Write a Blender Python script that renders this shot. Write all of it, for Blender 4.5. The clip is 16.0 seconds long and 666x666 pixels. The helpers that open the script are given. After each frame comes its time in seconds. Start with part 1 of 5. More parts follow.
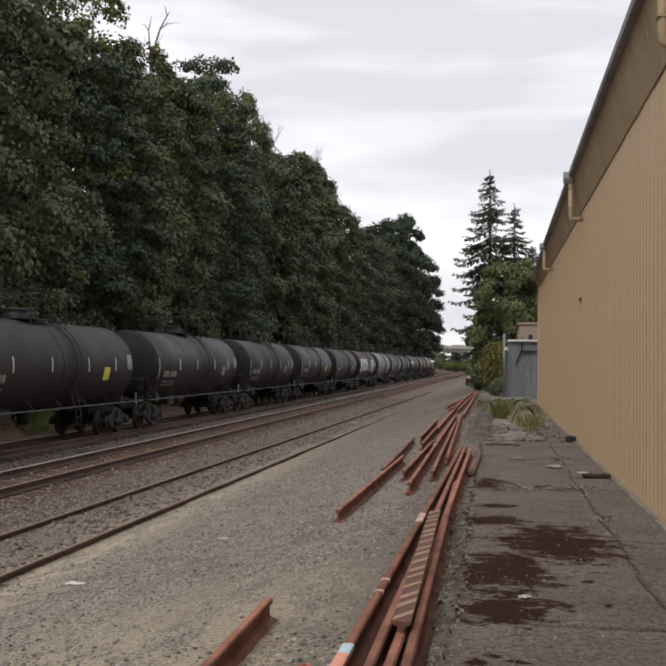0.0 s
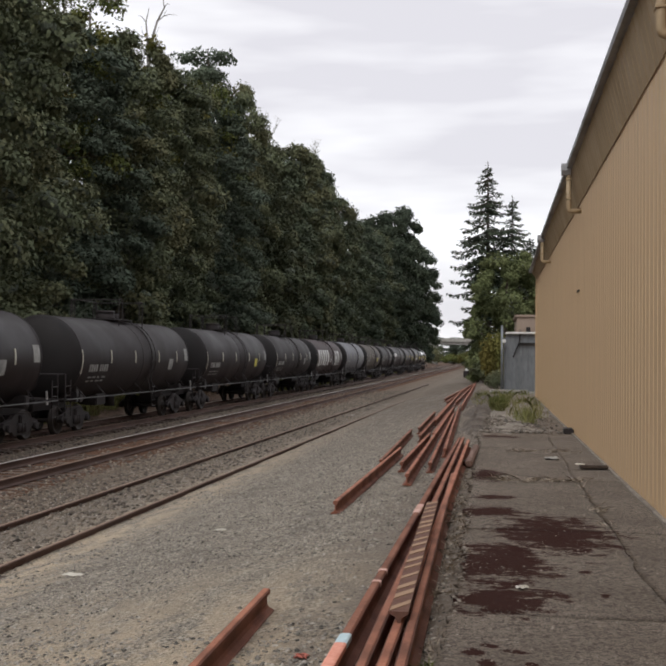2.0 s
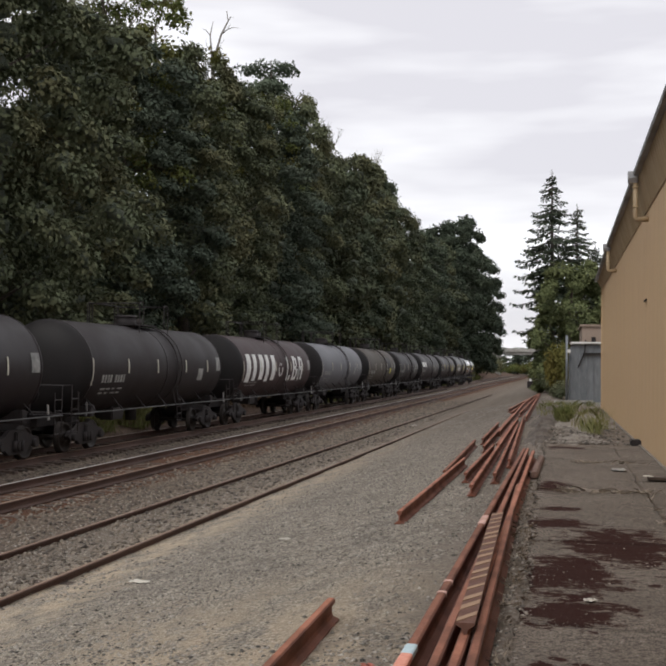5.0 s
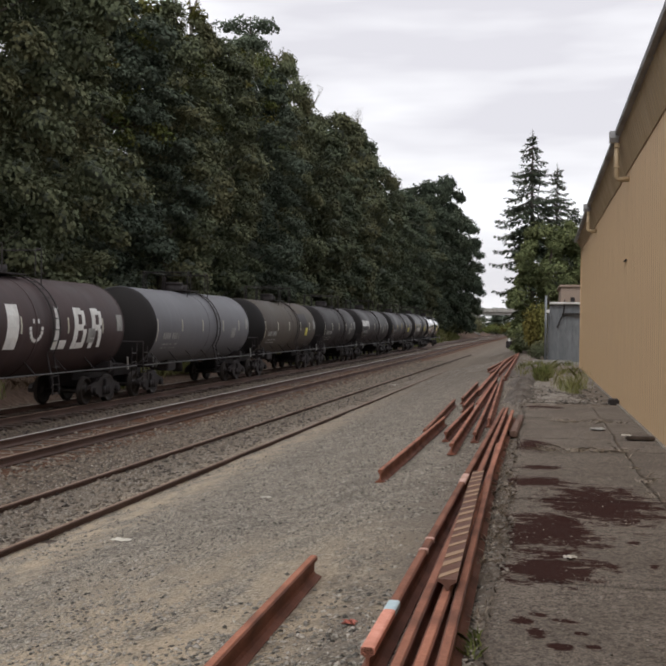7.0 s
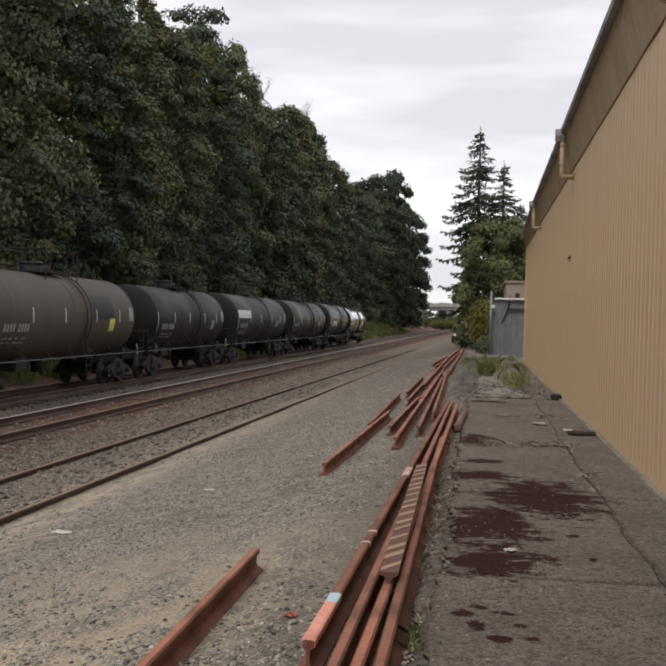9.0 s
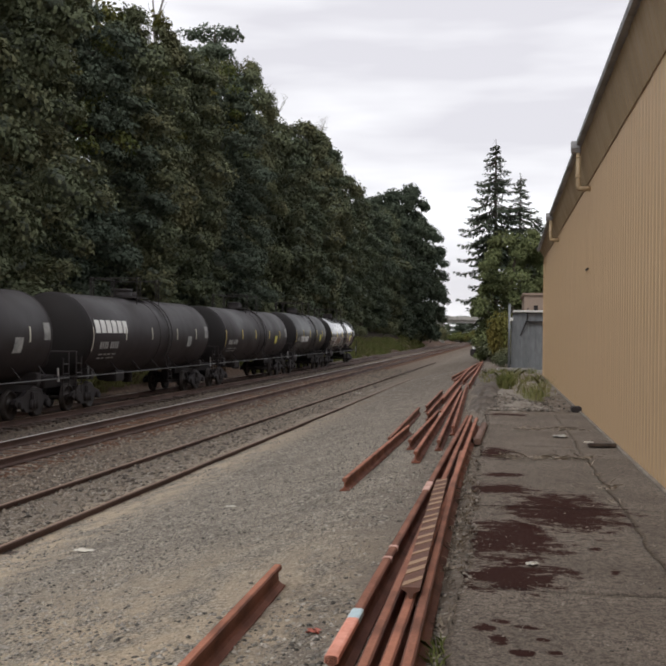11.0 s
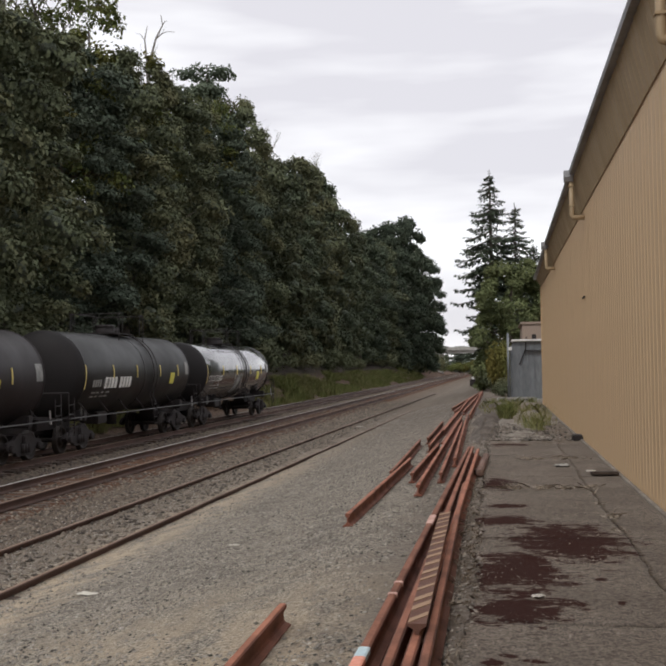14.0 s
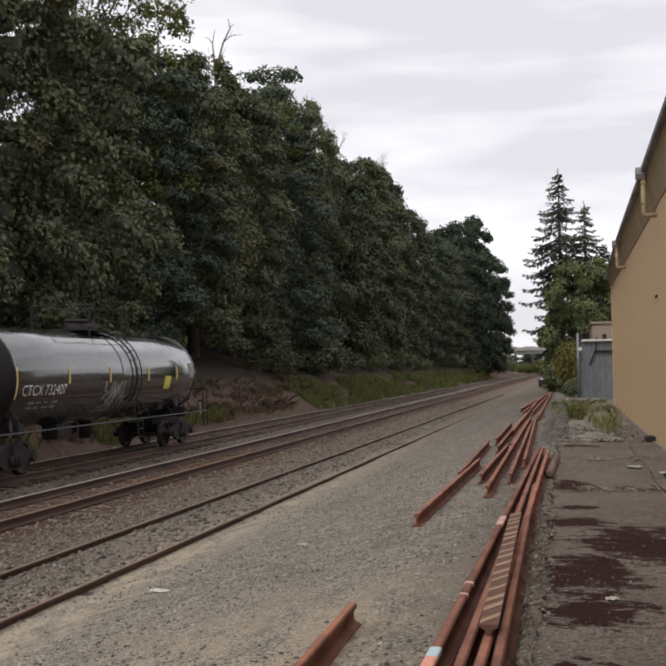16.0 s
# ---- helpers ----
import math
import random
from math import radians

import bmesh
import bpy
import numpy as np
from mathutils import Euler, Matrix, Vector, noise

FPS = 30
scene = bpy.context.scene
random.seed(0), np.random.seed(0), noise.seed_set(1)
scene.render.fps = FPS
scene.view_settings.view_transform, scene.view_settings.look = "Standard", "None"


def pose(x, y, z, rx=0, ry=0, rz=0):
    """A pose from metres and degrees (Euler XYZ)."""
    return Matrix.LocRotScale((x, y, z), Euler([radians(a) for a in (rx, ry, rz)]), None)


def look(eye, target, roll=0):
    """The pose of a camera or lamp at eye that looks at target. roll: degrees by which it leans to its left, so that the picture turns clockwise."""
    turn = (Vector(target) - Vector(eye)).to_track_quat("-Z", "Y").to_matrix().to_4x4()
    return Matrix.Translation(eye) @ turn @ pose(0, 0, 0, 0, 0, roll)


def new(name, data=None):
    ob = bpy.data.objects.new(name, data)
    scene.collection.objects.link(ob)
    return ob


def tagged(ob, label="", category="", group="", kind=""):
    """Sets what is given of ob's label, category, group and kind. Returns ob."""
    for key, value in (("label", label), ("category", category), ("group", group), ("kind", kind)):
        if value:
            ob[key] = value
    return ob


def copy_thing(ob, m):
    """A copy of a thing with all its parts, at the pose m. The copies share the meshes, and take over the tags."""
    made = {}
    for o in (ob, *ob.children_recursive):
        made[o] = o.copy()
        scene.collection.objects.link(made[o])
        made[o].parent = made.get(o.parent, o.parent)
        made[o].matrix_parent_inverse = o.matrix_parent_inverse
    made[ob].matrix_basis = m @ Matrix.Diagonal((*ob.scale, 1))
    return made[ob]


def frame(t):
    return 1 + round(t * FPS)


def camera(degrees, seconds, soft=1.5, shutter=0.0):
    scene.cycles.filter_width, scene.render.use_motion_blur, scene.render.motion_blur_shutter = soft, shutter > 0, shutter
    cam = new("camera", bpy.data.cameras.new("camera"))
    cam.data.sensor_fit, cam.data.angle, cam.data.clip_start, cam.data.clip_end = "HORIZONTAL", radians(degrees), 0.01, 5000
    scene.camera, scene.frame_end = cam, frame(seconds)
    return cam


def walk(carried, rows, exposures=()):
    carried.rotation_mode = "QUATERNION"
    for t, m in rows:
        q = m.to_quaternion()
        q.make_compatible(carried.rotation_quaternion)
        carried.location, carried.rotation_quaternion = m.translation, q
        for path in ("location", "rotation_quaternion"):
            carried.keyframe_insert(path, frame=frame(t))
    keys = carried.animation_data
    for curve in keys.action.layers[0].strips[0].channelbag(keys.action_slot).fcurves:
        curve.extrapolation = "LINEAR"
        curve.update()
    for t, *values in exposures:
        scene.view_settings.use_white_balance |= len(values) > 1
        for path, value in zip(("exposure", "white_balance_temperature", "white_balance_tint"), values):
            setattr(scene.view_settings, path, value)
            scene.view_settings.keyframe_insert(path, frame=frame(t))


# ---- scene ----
cam = camera(35.06, 16.0, soft=2.3)
PATH = [
    (0, (0.014, 0.005, 2.858), (-0.289, 1.981, 2.915), 0.5),
    (0.5, (0.016, 0.022, 2.846), (-0.295, 1.997, 2.897), 0.4),
    (1, (0.009, 0.026, 2.837), (-0.292, 2.003, 2.881), 0.6),
    (1.5, (0.012, 0.017, 2.839), (-0.288, 1.994, 2.873), 0.7),
    (2, (0.016, 0.013, 2.844), (-0.283, 1.99, 2.887), 0.5),
    (2.5, (0.017, 0.015, 2.844), (-0.27, 1.994, 2.899), 0.2),
    (3, (0.02, 0.005, 2.844), (-0.27, 1.983, 2.911), 0.2),
    (3.5, (0.015, 0.001, 2.844), (-0.306, 1.973, 2.927), 0.4),
    (4, (0.008, 0.0, 2.843), (-0.369, 1.962, 2.92), 0.3),
    (4.2, (0.008, 0.0, 2.843), (-0.38, 1.96, 2.918), 0.3),
    (6.3, (-0.029, 0.004, 2.835), (-0.463, 1.956, 2.849), 0.9),
    (6.5, (-0.029, 0.004, 2.835), (-0.444, 1.96, 2.84), 0.7),
    (7, (-0.032, 0.014, 2.834), (-0.408, 1.978, 2.819), 0.7),
    (7.5, (-0.033, 0.014, 2.827), (-0.384, 1.983, 2.814), 1.2),
    (8, (-0.022, 0.02, 2.833), (-0.333, 1.996, 2.826), 1.1),
    (8.5, (-0.02, 0.024, 2.832), (-0.306, 2.004, 2.813), 1.2),
    (9, (-0.024, 0.038, 2.828), (-0.3, 2.019, 2.802), 1.4),
    (9.2, (-0.027, 0.025, 2.831), (-0.313, 2.004, 2.809), 1.6),
    (11.3, (-0.018, -0.011, 2.844), (-0.327, 1.965, 2.856), 0.5),
    (11.5, (-0.021, -0.015, 2.848), (-0.321, 1.963, 2.872), 0.3),
    (12, (-0.021, -0.018, 2.856), (-0.323, 1.958, 2.911), -0.4),
    (12.5, (-0.021, -0.024, 2.858), (-0.33, 1.951, 2.924), -0.5),
    (13, (-0.015, -0.028, 2.859), (-0.328, 1.946, 2.93), -0.6),
    (13.5, (-0.015, -0.024, 2.862), (-0.32, 1.951, 2.931), -0.8),
    (14, (-0.016, -0.018, 2.859), (-0.324, 1.957, 2.924), -0.9),
    (14.5, (-0.02, -0.015, 2.858), (-0.346, 1.958, 2.906), -0.8),
    (15, (-0.022, -0.018, 2.859), (-0.384, 1.949, 2.904), -0.8),
    (15.5, (-0.03, -0.025, 2.857), (-0.425, 1.935, 2.911), -0.9),
    (16, (-0.038, -0.026, 2.851), (-0.47, 1.925, 2.919), -0.9),
]
walk(cam, [(t, look(eye, target, roll)) for t, eye, target, roll in PATH])

# ---- light: an overcast day ----
world = bpy.data.worlds.new("overcast_sky")
scene.world = world
world.use_nodes = True
wn, wl = world.node_tree.nodes, world.node_tree.links
wn.clear()
w_out, w_bg = wn.new("ShaderNodeOutputWorld"), wn.new("ShaderNodeBackground")
w_sky = wn.new("ShaderNodeTexSky")
w_sky.sky_type, w_sky.sun_disc = "NISHITA", False
w_sky.sun_elevation, w_sky.sun_rotation = radians(52), radians(150)
w_tc, w_map = wn.new("ShaderNodeTexCoord"), wn.new("ShaderNodeMapping")
w_map.inputs["Scale"].default_value = (1.0, 1.0, 5.5)
w_n1 = wn.new("ShaderNodeTexNoise")
w_n1.inputs["Scale"].default_value, w_n1.inputs["Detail"].default_value, w_n1.inputs["Roughness"].default_value = 2.6, 4.0, 0.50
w_ramp = wn.new("ShaderNodeValToRGB")
w_ramp.color_ramp.elements[0].position, w_ramp.color_ramp.elements[0].color = 0.36, (0.635, 0.622, 0.66, 1)
w_ramp.color_ramp.elements[1].position, w_ramp.color_ramp.elements[1].color = 0.65, (0.98, 0.98, 0.99, 1)
w_dim = wn.new("ShaderNodeVectorMath")
w_dim.operation = "SCALE"
w_dim.inputs["Scale"].default_value = 0.1
w_mix = wn.new("ShaderNodeMixRGB")
w_mix.inputs["Fac"].default_value = 0.93
wl.new(w_tc.outputs["Generated"], w_map.inputs["Vector"])
wl.new(w_map.outputs["Vector"], w_n1.inputs["Vector"])
wl.new(w_n1.outputs["Fac"], w_ramp.inputs["Fac"])
wl.new(w_sky.outputs["Color"], w_dim.inputs[0])
wl.new(w_dim.outputs["Vector"], w_mix.inputs["Color1"])
wl.new(w_ramp.outputs["Color"], w_mix.inputs["Color2"])
wl.new(w_mix.outputs["Color"], w_bg.inputs["Color"])
w_bg.inputs["Strength"].default_value = 1.30
wl.new(w_bg.outputs["Background"], w_out.inputs["Surface"])
sun = new("sun", bpy.data.lights.new("sun", "SUN"))
sun.data.energy, sun.data.angle, sun.data.color = 1.3, radians(25), (1.0, 0.96, 0.9)
sun.matrix_world = look((-30, -40, 80), (0, 20, 0))

# ---- materials ----


def node(nt, kind, **values):
    n = nt.nodes.new("ShaderNode" + kind)
    for key, value in values.items():
        n.inputs[key.replace("_", " ")].default_value = value
    return n


def mix(nt, fac, a, b, kind="MIX"):
    n = nt.nodes.new("ShaderNodeMixRGB")
    n.blend_type = kind
    for socket, value in zip(n.inputs, (fac, a, b)):
        if isinstance(value, bpy.types.NodeSocket):
            nt.links.new(value, socket)
        elif isinstance(value, tuple):
            socket.default_value = (*value, 1)
        else:
            socket.default_value = value
    return n.outputs["Color"]


def steps(nt, fac, *stops):
    n = nt.nodes.new("ShaderNodeValToRGB")
    for e, (at, value) in zip(n.color_ramp.elements, stops):
        e.position, e.color = at, (value, value, value, 1)
    nt.links.new(fac, n.inputs["Fac"])
    return n.outputs["Color"]


def noise_of(nt, scale, detail=4.0, stretch=(1, 1, 1), rough=0.55, vary=False):
    tc = nt.nodes.new("ShaderNodeTexCoord")
    m = node(nt, "Mapping", Scale=stretch)
    nt.links.new(tc.outputs["Object"], m.inputs["Vector"])
    if vary:
        info = nt.nodes.new("ShaderNodeObjectInfo")
        k = nt.nodes.new("ShaderNodeMath")
        k.operation = "MULTIPLY"
        k.inputs[1].default_value = 57.0
        nt.links.new(info.outputs["Random"], k.inputs[0])
        nt.links.new(k.outputs[0], m.inputs["Location"])
    n = node(nt, "TexNoise", Scale=scale, Detail=detail, Roughness=rough)
    nt.links.new(m.outputs["Vector"], n.inputs["Vector"])
    return n.outputs["Fac"]


def blank(name, rough=0.8, metal=0.0):
    m = bpy.data.materials.new(name)
    m.use_nodes = True
    nt = m.node_tree
    bsdf = nt.nodes["Principled BSDF"]
    bsdf.inputs["Roughness"].default_value, bsdf.inputs["Metallic"].default_value = rough, metal
    return m, nt, bsdf


def finish(nt, bsdf, colour, bump=None, strength=0.3, distance=0.01, rough=None):
    nt.links.new(colour, bsdf.inputs["Base Color"])
    if bump is not None:
        b = node(nt, "Bump", Strength=strength, Distance=distance)
        nt.links.new(bump, b.inputs["Height"])
        nt.links.new(b.outputs["Normal"], bsdf.inputs["Normal"])
    if rough is not None:
        nt.links.new(rough, bsdf.inputs["Roughness"])


def surface(name, base, other, stain=None, rough=0.8, metal=0.0, grain=20.0, broad=1.2, stretch=(1, 1, 1), bump=0.3,
            distance=0.01, amount=0.6, vary=True, piece=0.0):
    """A painted or natural surface: fine grain, broad change, and stains of their own shape."""
    m, nt, bsdf = blank(name, rough, metal)
    fine, wide = noise_of(nt, grain, 5.0, stretch, 0.6, vary), noise_of(nt, broad, 4.0, stretch, 0.55, vary)
    c = mix(nt, steps(nt, fine, (0.3, 0.0), (0.7, 1.0)), base, other)
    if stain:
        c = mix(nt, steps(nt, wide, (0.45, 0.0), (0.68, amount)), c, stain)
    else:
        c = mix(nt, steps(nt, wide, (0.35, 0.0), (0.7, 0.35)), c, other)
    if piece:
        info = nt.nodes.new("ShaderNodeObjectInfo")
        c = mix(nt, piece, c, steps(nt, info.outputs["Random"], (0.0, 0.35), (1.0, 1.5)), "MULTIPLY")
    finish(nt, bsdf, c, fine, bump, distance, steps(nt, wide, (0.3, max(0.05, rough - 0.12)), (0.7, min(1.0, rough + 0.1))))
    return m


def leaf_material(name, dark, light, tint, tint_amount=0.25):
    m, nt, bsdf = blank(name, 0.8)
    geo, info = nt.nodes.new("ShaderNodeNewGeometry"), nt.nodes.new("ShaderNodeObjectInfo")
    c = mix(nt, geo.outputs["Random Per Island"], dark, light)
    wide = noise_of(nt, 0.22, 3.0, vary=True)
    c = mix(nt, steps(nt, wide, (0.46, 0.0), (0.64, tint_amount)), c, tint)
    c = mix(nt, steps(nt, info.outputs["Random"], (0.6, 0.0), (1.0, 0.25)), c, tint)
    c = mix(nt, 0.6, c, steps(nt, info.outputs["Random"], (0.0, 0.55), (1.0, 1.25)), "MULTIPLY")
    nt.links.new(c, bsdf.inputs["Base Color"])
    bsdf.inputs["Specular IOR Level"].default_value = 0.12
    return m


def ground_material():
    m, nt, bsdf = blank("gravel_ground", 0.95)
    bsdf.inputs["Specular IOR Level"].default_value = 0.1
    fine, mid, wide = noise_of(nt, 34.0, 8.0, rough=0.78), noise_of(nt, 4.5, 5.0), noise_of(nt, 0.55, 5.0, (1.6, 0.7, 1))
    road = mix(nt, steps(nt, fine, (0.42, 0.0), (0.58, 1.0)), (0.066, 0.059, 0.051), (0.62, 0.555, 0.465))
    road = mix(nt, steps(nt, mid, (0.46, 0.0), (0.62, 0.5)), road, (0.215, 0.193, 0.162))
    lump = noise_of(nt, 1.5, 6.0, (1.3, 0.8, 1), 0.7)
    road = mix(nt, steps(nt, lump, (0.48, 0.0), (0.64, 0.5)), road, (0.138, 0.128, 0.115))
    sand = mix(nt, steps(nt, fine, (0.35, 0.0), (0.65, 1.0)), (0.42, 0.335, 0.24), (0.86, 0.71, 0.53))
    bed = mix(nt, steps(nt, fine, (0.36, 0.0), (0.64, 1.0)), (0.052, 0.039, 0.031), (0.25, 0.20, 0.158))
    earth = mix(nt, steps(nt, mid, (0.3, 0.0), (0.7, 1.0)), (0.085, 0.056, 0.042), (0.165, 0.115, 0.088))
    tc, sep = nt.nodes.new("ShaderNodeTexCoord"), nt.nodes.new("ShaderNodeSeparateXYZ")
    nt.links.new(tc.outputs["Object"], sep.inputs[0])
    across = nt.nodes.new("ShaderNodeMath")
    across.operation = "MULTIPLY_ADD"
    nt.links.new(sep.outputs["Y"], across.inputs[0])
    across.inputs[1].default_value = -0.008
    nt.links.new(sep.outputs["X"], across.inputs[2])
    wobble = nt.nodes.new("ShaderNodeMath")
    wobble.operation = "MULTIPLY_ADD"
    nt.links.new(mid, wobble.inputs[0])
    wobble.inputs[1].default_value = 1.6
    nt.links.new(across.outputs[0], wobble.inputs[2])

    def zone(low, high):
        r = nt.nodes.new("ShaderNodeMapRange")
        r.inputs["From Min"].default_value, r.inputs["From Max"].default_value = low, high
        nt.links.new(wobble.outputs[0], r.inputs["Value"])
        return r.outputs["Result"]

    # fine tan dirt: a strip beside the siding, and about the lone rail
    def both_of(a, b, kind="MULTIPLY"):
        n = nt.nodes.new("ShaderNodeMath")
        n.operation, n.use_clamp = kind, True
        nt.links.new(a, n.inputs[0])
        nt.links.new(b, n.inputs[1])
        return n.outputs[0]

    def reach(low, high):
        r = nt.nodes.new("ShaderNodeMapRange")
        r.inputs["From Min"].default_value, r.inputs["From Max"].default_value = low, high
        nt.links.new(sep.outputs["Y"], r.inputs["Value"])
        return r.outputs["Result"]

    strip = both_of(zone(-6.2, -5.5), zone(-4.0, -5.0))
    spot = both_of(both_of(zone(-5.6, -2.6), zone(1.6, 0.0)), reach(11.0, 6.5))
    dusty = both_of(both_of(strip, spot, "ADD"), steps(nt, lump, (0.40, 0.0), (0.56, 0.85)))
    road = mix(nt, dusty, road, sand)
    trodden = mix(nt, steps(nt, mid, (0.3, 0.0), (0.7, 1.0)), (0.085, 0.069, 0.057), (0.19, 0.16, 0.133))
    road = mix(nt, both_of(reach(9.0, 48.0), steps(nt, lump, (0.25, 0.6), (0.6, 1.0))), road, trodden)
    c = mix(nt, zone(-7.6, -5.2), bed, road)
    rusty = mix(nt, steps(nt, fine, (0.3, 0.0), (0.7, 1.0)), (0.055, 0.027, 0.018), (0.155, 0.085, 0.055))
    near_main = nt.nodes.new("ShaderNodeMath")
    near_main.operation = "COMPARE"
    nt.links.new(wobble.outputs[0], near_main.inputs[0])
    near_main.inputs[1].default_value, near_main.inputs[2].default_value = -10.1, 1.4
    c = mix(nt, near_main.outputs[0], c, rusty)
    c = mix(nt, zone(-16.6, -17.6), c, earth)
    # the ground turns much darker up the bank, beneath the trees
    dark_bank = mix(nt, steps(nt, mid, (0.3, 0.0), (0.7, 1.0)), (0.022, 0.018, 0.014), (0.055, 0.045, 0.034))
    c = mix(nt, zone(-19.6, -21.0), c, dark_bank)
    soil = mix(nt, steps(nt, mid, (0.35, 0.0), (0.65, 1.0)), (0.120, 0.095, 0.076), (0.27, 0.23, 0.195))
    c = mix(nt, zone(-0.9, 0.3), c, soil)
    b = nt.nodes.new("ShaderNodeMath")
    b.operation = "ADD"
    nt.links.new(fine, b.inputs[0])
    nt.links.new(mid, b.inputs[1])
    finish(nt, bsdf, c, b.outputs[0], 0.9, 0.05)
    return m


def pavement_material():
    m, nt, bsdf = blank("old_asphalt", 0.95)
    bsdf.inputs["Specular IOR Level"].default_value = 0.08
    fine, mid, wide = noise_of(nt, 70.0, 6.0, rough=0.8), noise_of(nt, 24.0, 7.0, rough=0.8), noise_of(nt, 1.1, 5.0)
    c = mix(nt, steps(nt, fine, (0.40, 0.0), (0.62, 1.0)), (0.072, 0.062, 0.054), (0.340, 0.288, 0.243))
    c = mix(nt, steps(nt, wide, (0.42, 0.0), (0.65, 0.6)), c, (0.125, 0.105, 0.088))
    c = mix(nt, steps(nt, mid, (0.50, 0.0), (0.60, 0.75)), c, (0.045, 0.037, 0.032))
    c = mix(nt, steps(nt, mid, (0.34, 0.8), (0.42, 0.0)), c, (0.27, 0.245, 0.225))
    # rust-brown moss in patches along the slab
    tc = nt.nodes.new("ShaderNodeTexCoord")
    big, bits = noise_of(nt, 3.4, 10.0, (0.9, 1.3, 1), 0.75), noise_of(nt, 13.0, 8.0, (0.6, 1.5, 1), 0.75)
    both = nt.nodes.new("ShaderNodeMath")
    both.operation = "MULTIPLY_ADD"
    nt.links.new(bits, both.inputs[0])
    both.inputs[1].default_value = 0.55
    nt.links.new(big, both.inputs[2])
    half = nt.nodes.new("ShaderNodeMath")
    half.operation = "MULTIPLY"
    nt.links.new(both.outputs[0], half.inputs[0])
    half.operation = "MULTIPLY_ADD"
    half.inputs[1].default_value, half.inputs[2].default_value = 1.20, -0.43
    ragged = half.outputs[0]
    for cx, cy, rx, ry in ((0.62, 10.4, 0.52, 1.0), (0.14, 8.9, 0.36, 0.85), (0.10, 7.5, 0.36, 0.40), (0.02, 11.7, 0.36, 0.35), (-0.06, 15.3, 0.24, 0.75),
                           (0.10, 23.3, 0.52, 0.8), (0.02, 12.95, 0.26, 0.18), (0.0, 5.95, 0.06, 0.08), (-0.08, 6.15, 0.05, 0.05), (0.12, 5.7, 0.06, 0.05), (0.3, 5.75, 0.05, 0.05), (0.18, 6.2, 0.07, 0.04), (0.02, 6.3, 0.05, 0.04), (0.24, 5.98, 0.04, 0.05), (0.82, 7.75, 0.04, 0.06), (0.75, 8.6, 0.05, 0.05)):
        mp = node(nt, "Mapping", Location=(-cx / rx, -cy / ry, 0), Scale=(1 / rx, 1 / ry, 0))
        ln = nt.nodes.new("ShaderNodeVectorMath")
        ln.operation = "LENGTH"
        nt.links.new(tc.outputs["Object"], mp.inputs["Vector"])
        nt.links.new(mp.outputs["Vector"], ln.inputs[0])
        k = nt.nodes.new("ShaderNodeMath")
        k.operation = "MULTIPLY_ADD"
        nt.links.new(ln.outputs["Value"], k.inputs[0])
        k.inputs[1].default_value = -0.27
        nt.links.new(ragged, k.inputs[2])
        c = mix(nt, steps(nt, k.outputs[0], (0.215, 0.0), (0.25, 0.95)), c, (0.031, 0.0100, 0.0078))
    finish(nt, bsdf, c, fine, 0.9, 0.014)
    return m


def siding_material():
    m, nt, bsdf = blank("tan_painted_metal", 0.55)
    fine, drip, wide = noise_of(nt, 30.0, 4.0), noise_of(nt, 2.2, 5.0, (1, 4.0, 0.12)), noise_of(nt, 0.35, 3.0)
    c = mix(nt, steps(nt, wide, (0.35, 0.0), (0.65, 1.0)), (0.535, 0.375, 0.222), (0.575, 0.410, 0.248))
    c = mix(nt, steps(nt, drip, (0.52, 0.0), (0.78, 0.45)), c, (0.33, 0.245, 0.15))
    finish(nt, bsdf, c, fine, 0.05, 0.003)
    return m


def tank_material(name, base, dusty, rough=0.42):
    m, nt, bsdf = blank(name, rough)
    bsdf.inputs["Specular IOR Level"].default_value = 0.27
    fine, drip, wide = noise_of(nt, 9.0, 5.0), noise_of(nt, 1.5, 5.0, (1, 2.2, 0.22), vary=True), noise_of(nt, 0.5, 4.0, vary=True)
    c = mix(nt, steps(nt, wide, (0.35, 0.0), (0.7, 0.7)), base, dusty)
    c = mix(nt, steps(nt, drip, (0.5, 0.0), (0.75, 0.5)), c, dusty)
    finish(nt, bsdf, c, fine, 0.03, 0.01, steps(nt, wide, (0.3, rough - 0.06), (0.7, rough + 0.18)))
    return m


GROUND, PAVEMENT, SIDING = ground_material(), pavement_material(), siding_material()


def stone_material():
    m, nt, bsdf = blank("crushed_stone", 0.9)
    geo = nt.nodes.new("ShaderNodeNewGeometry")
    fine = noise_of(nt, 40.0, 3.0)
    c = mix(nt, geo.outputs["Random Per Island"], (0.022, 0.022, 0.020), (0.50, 0.455, 0.395))
    c = mix(nt, steps(nt, fine, (0.4, 0.0), (0.7, 0.4)), c, (0.16, 0.14, 0.12))
    finish(nt, bsdf, c, fine, 0.4, 0.01)
    return m


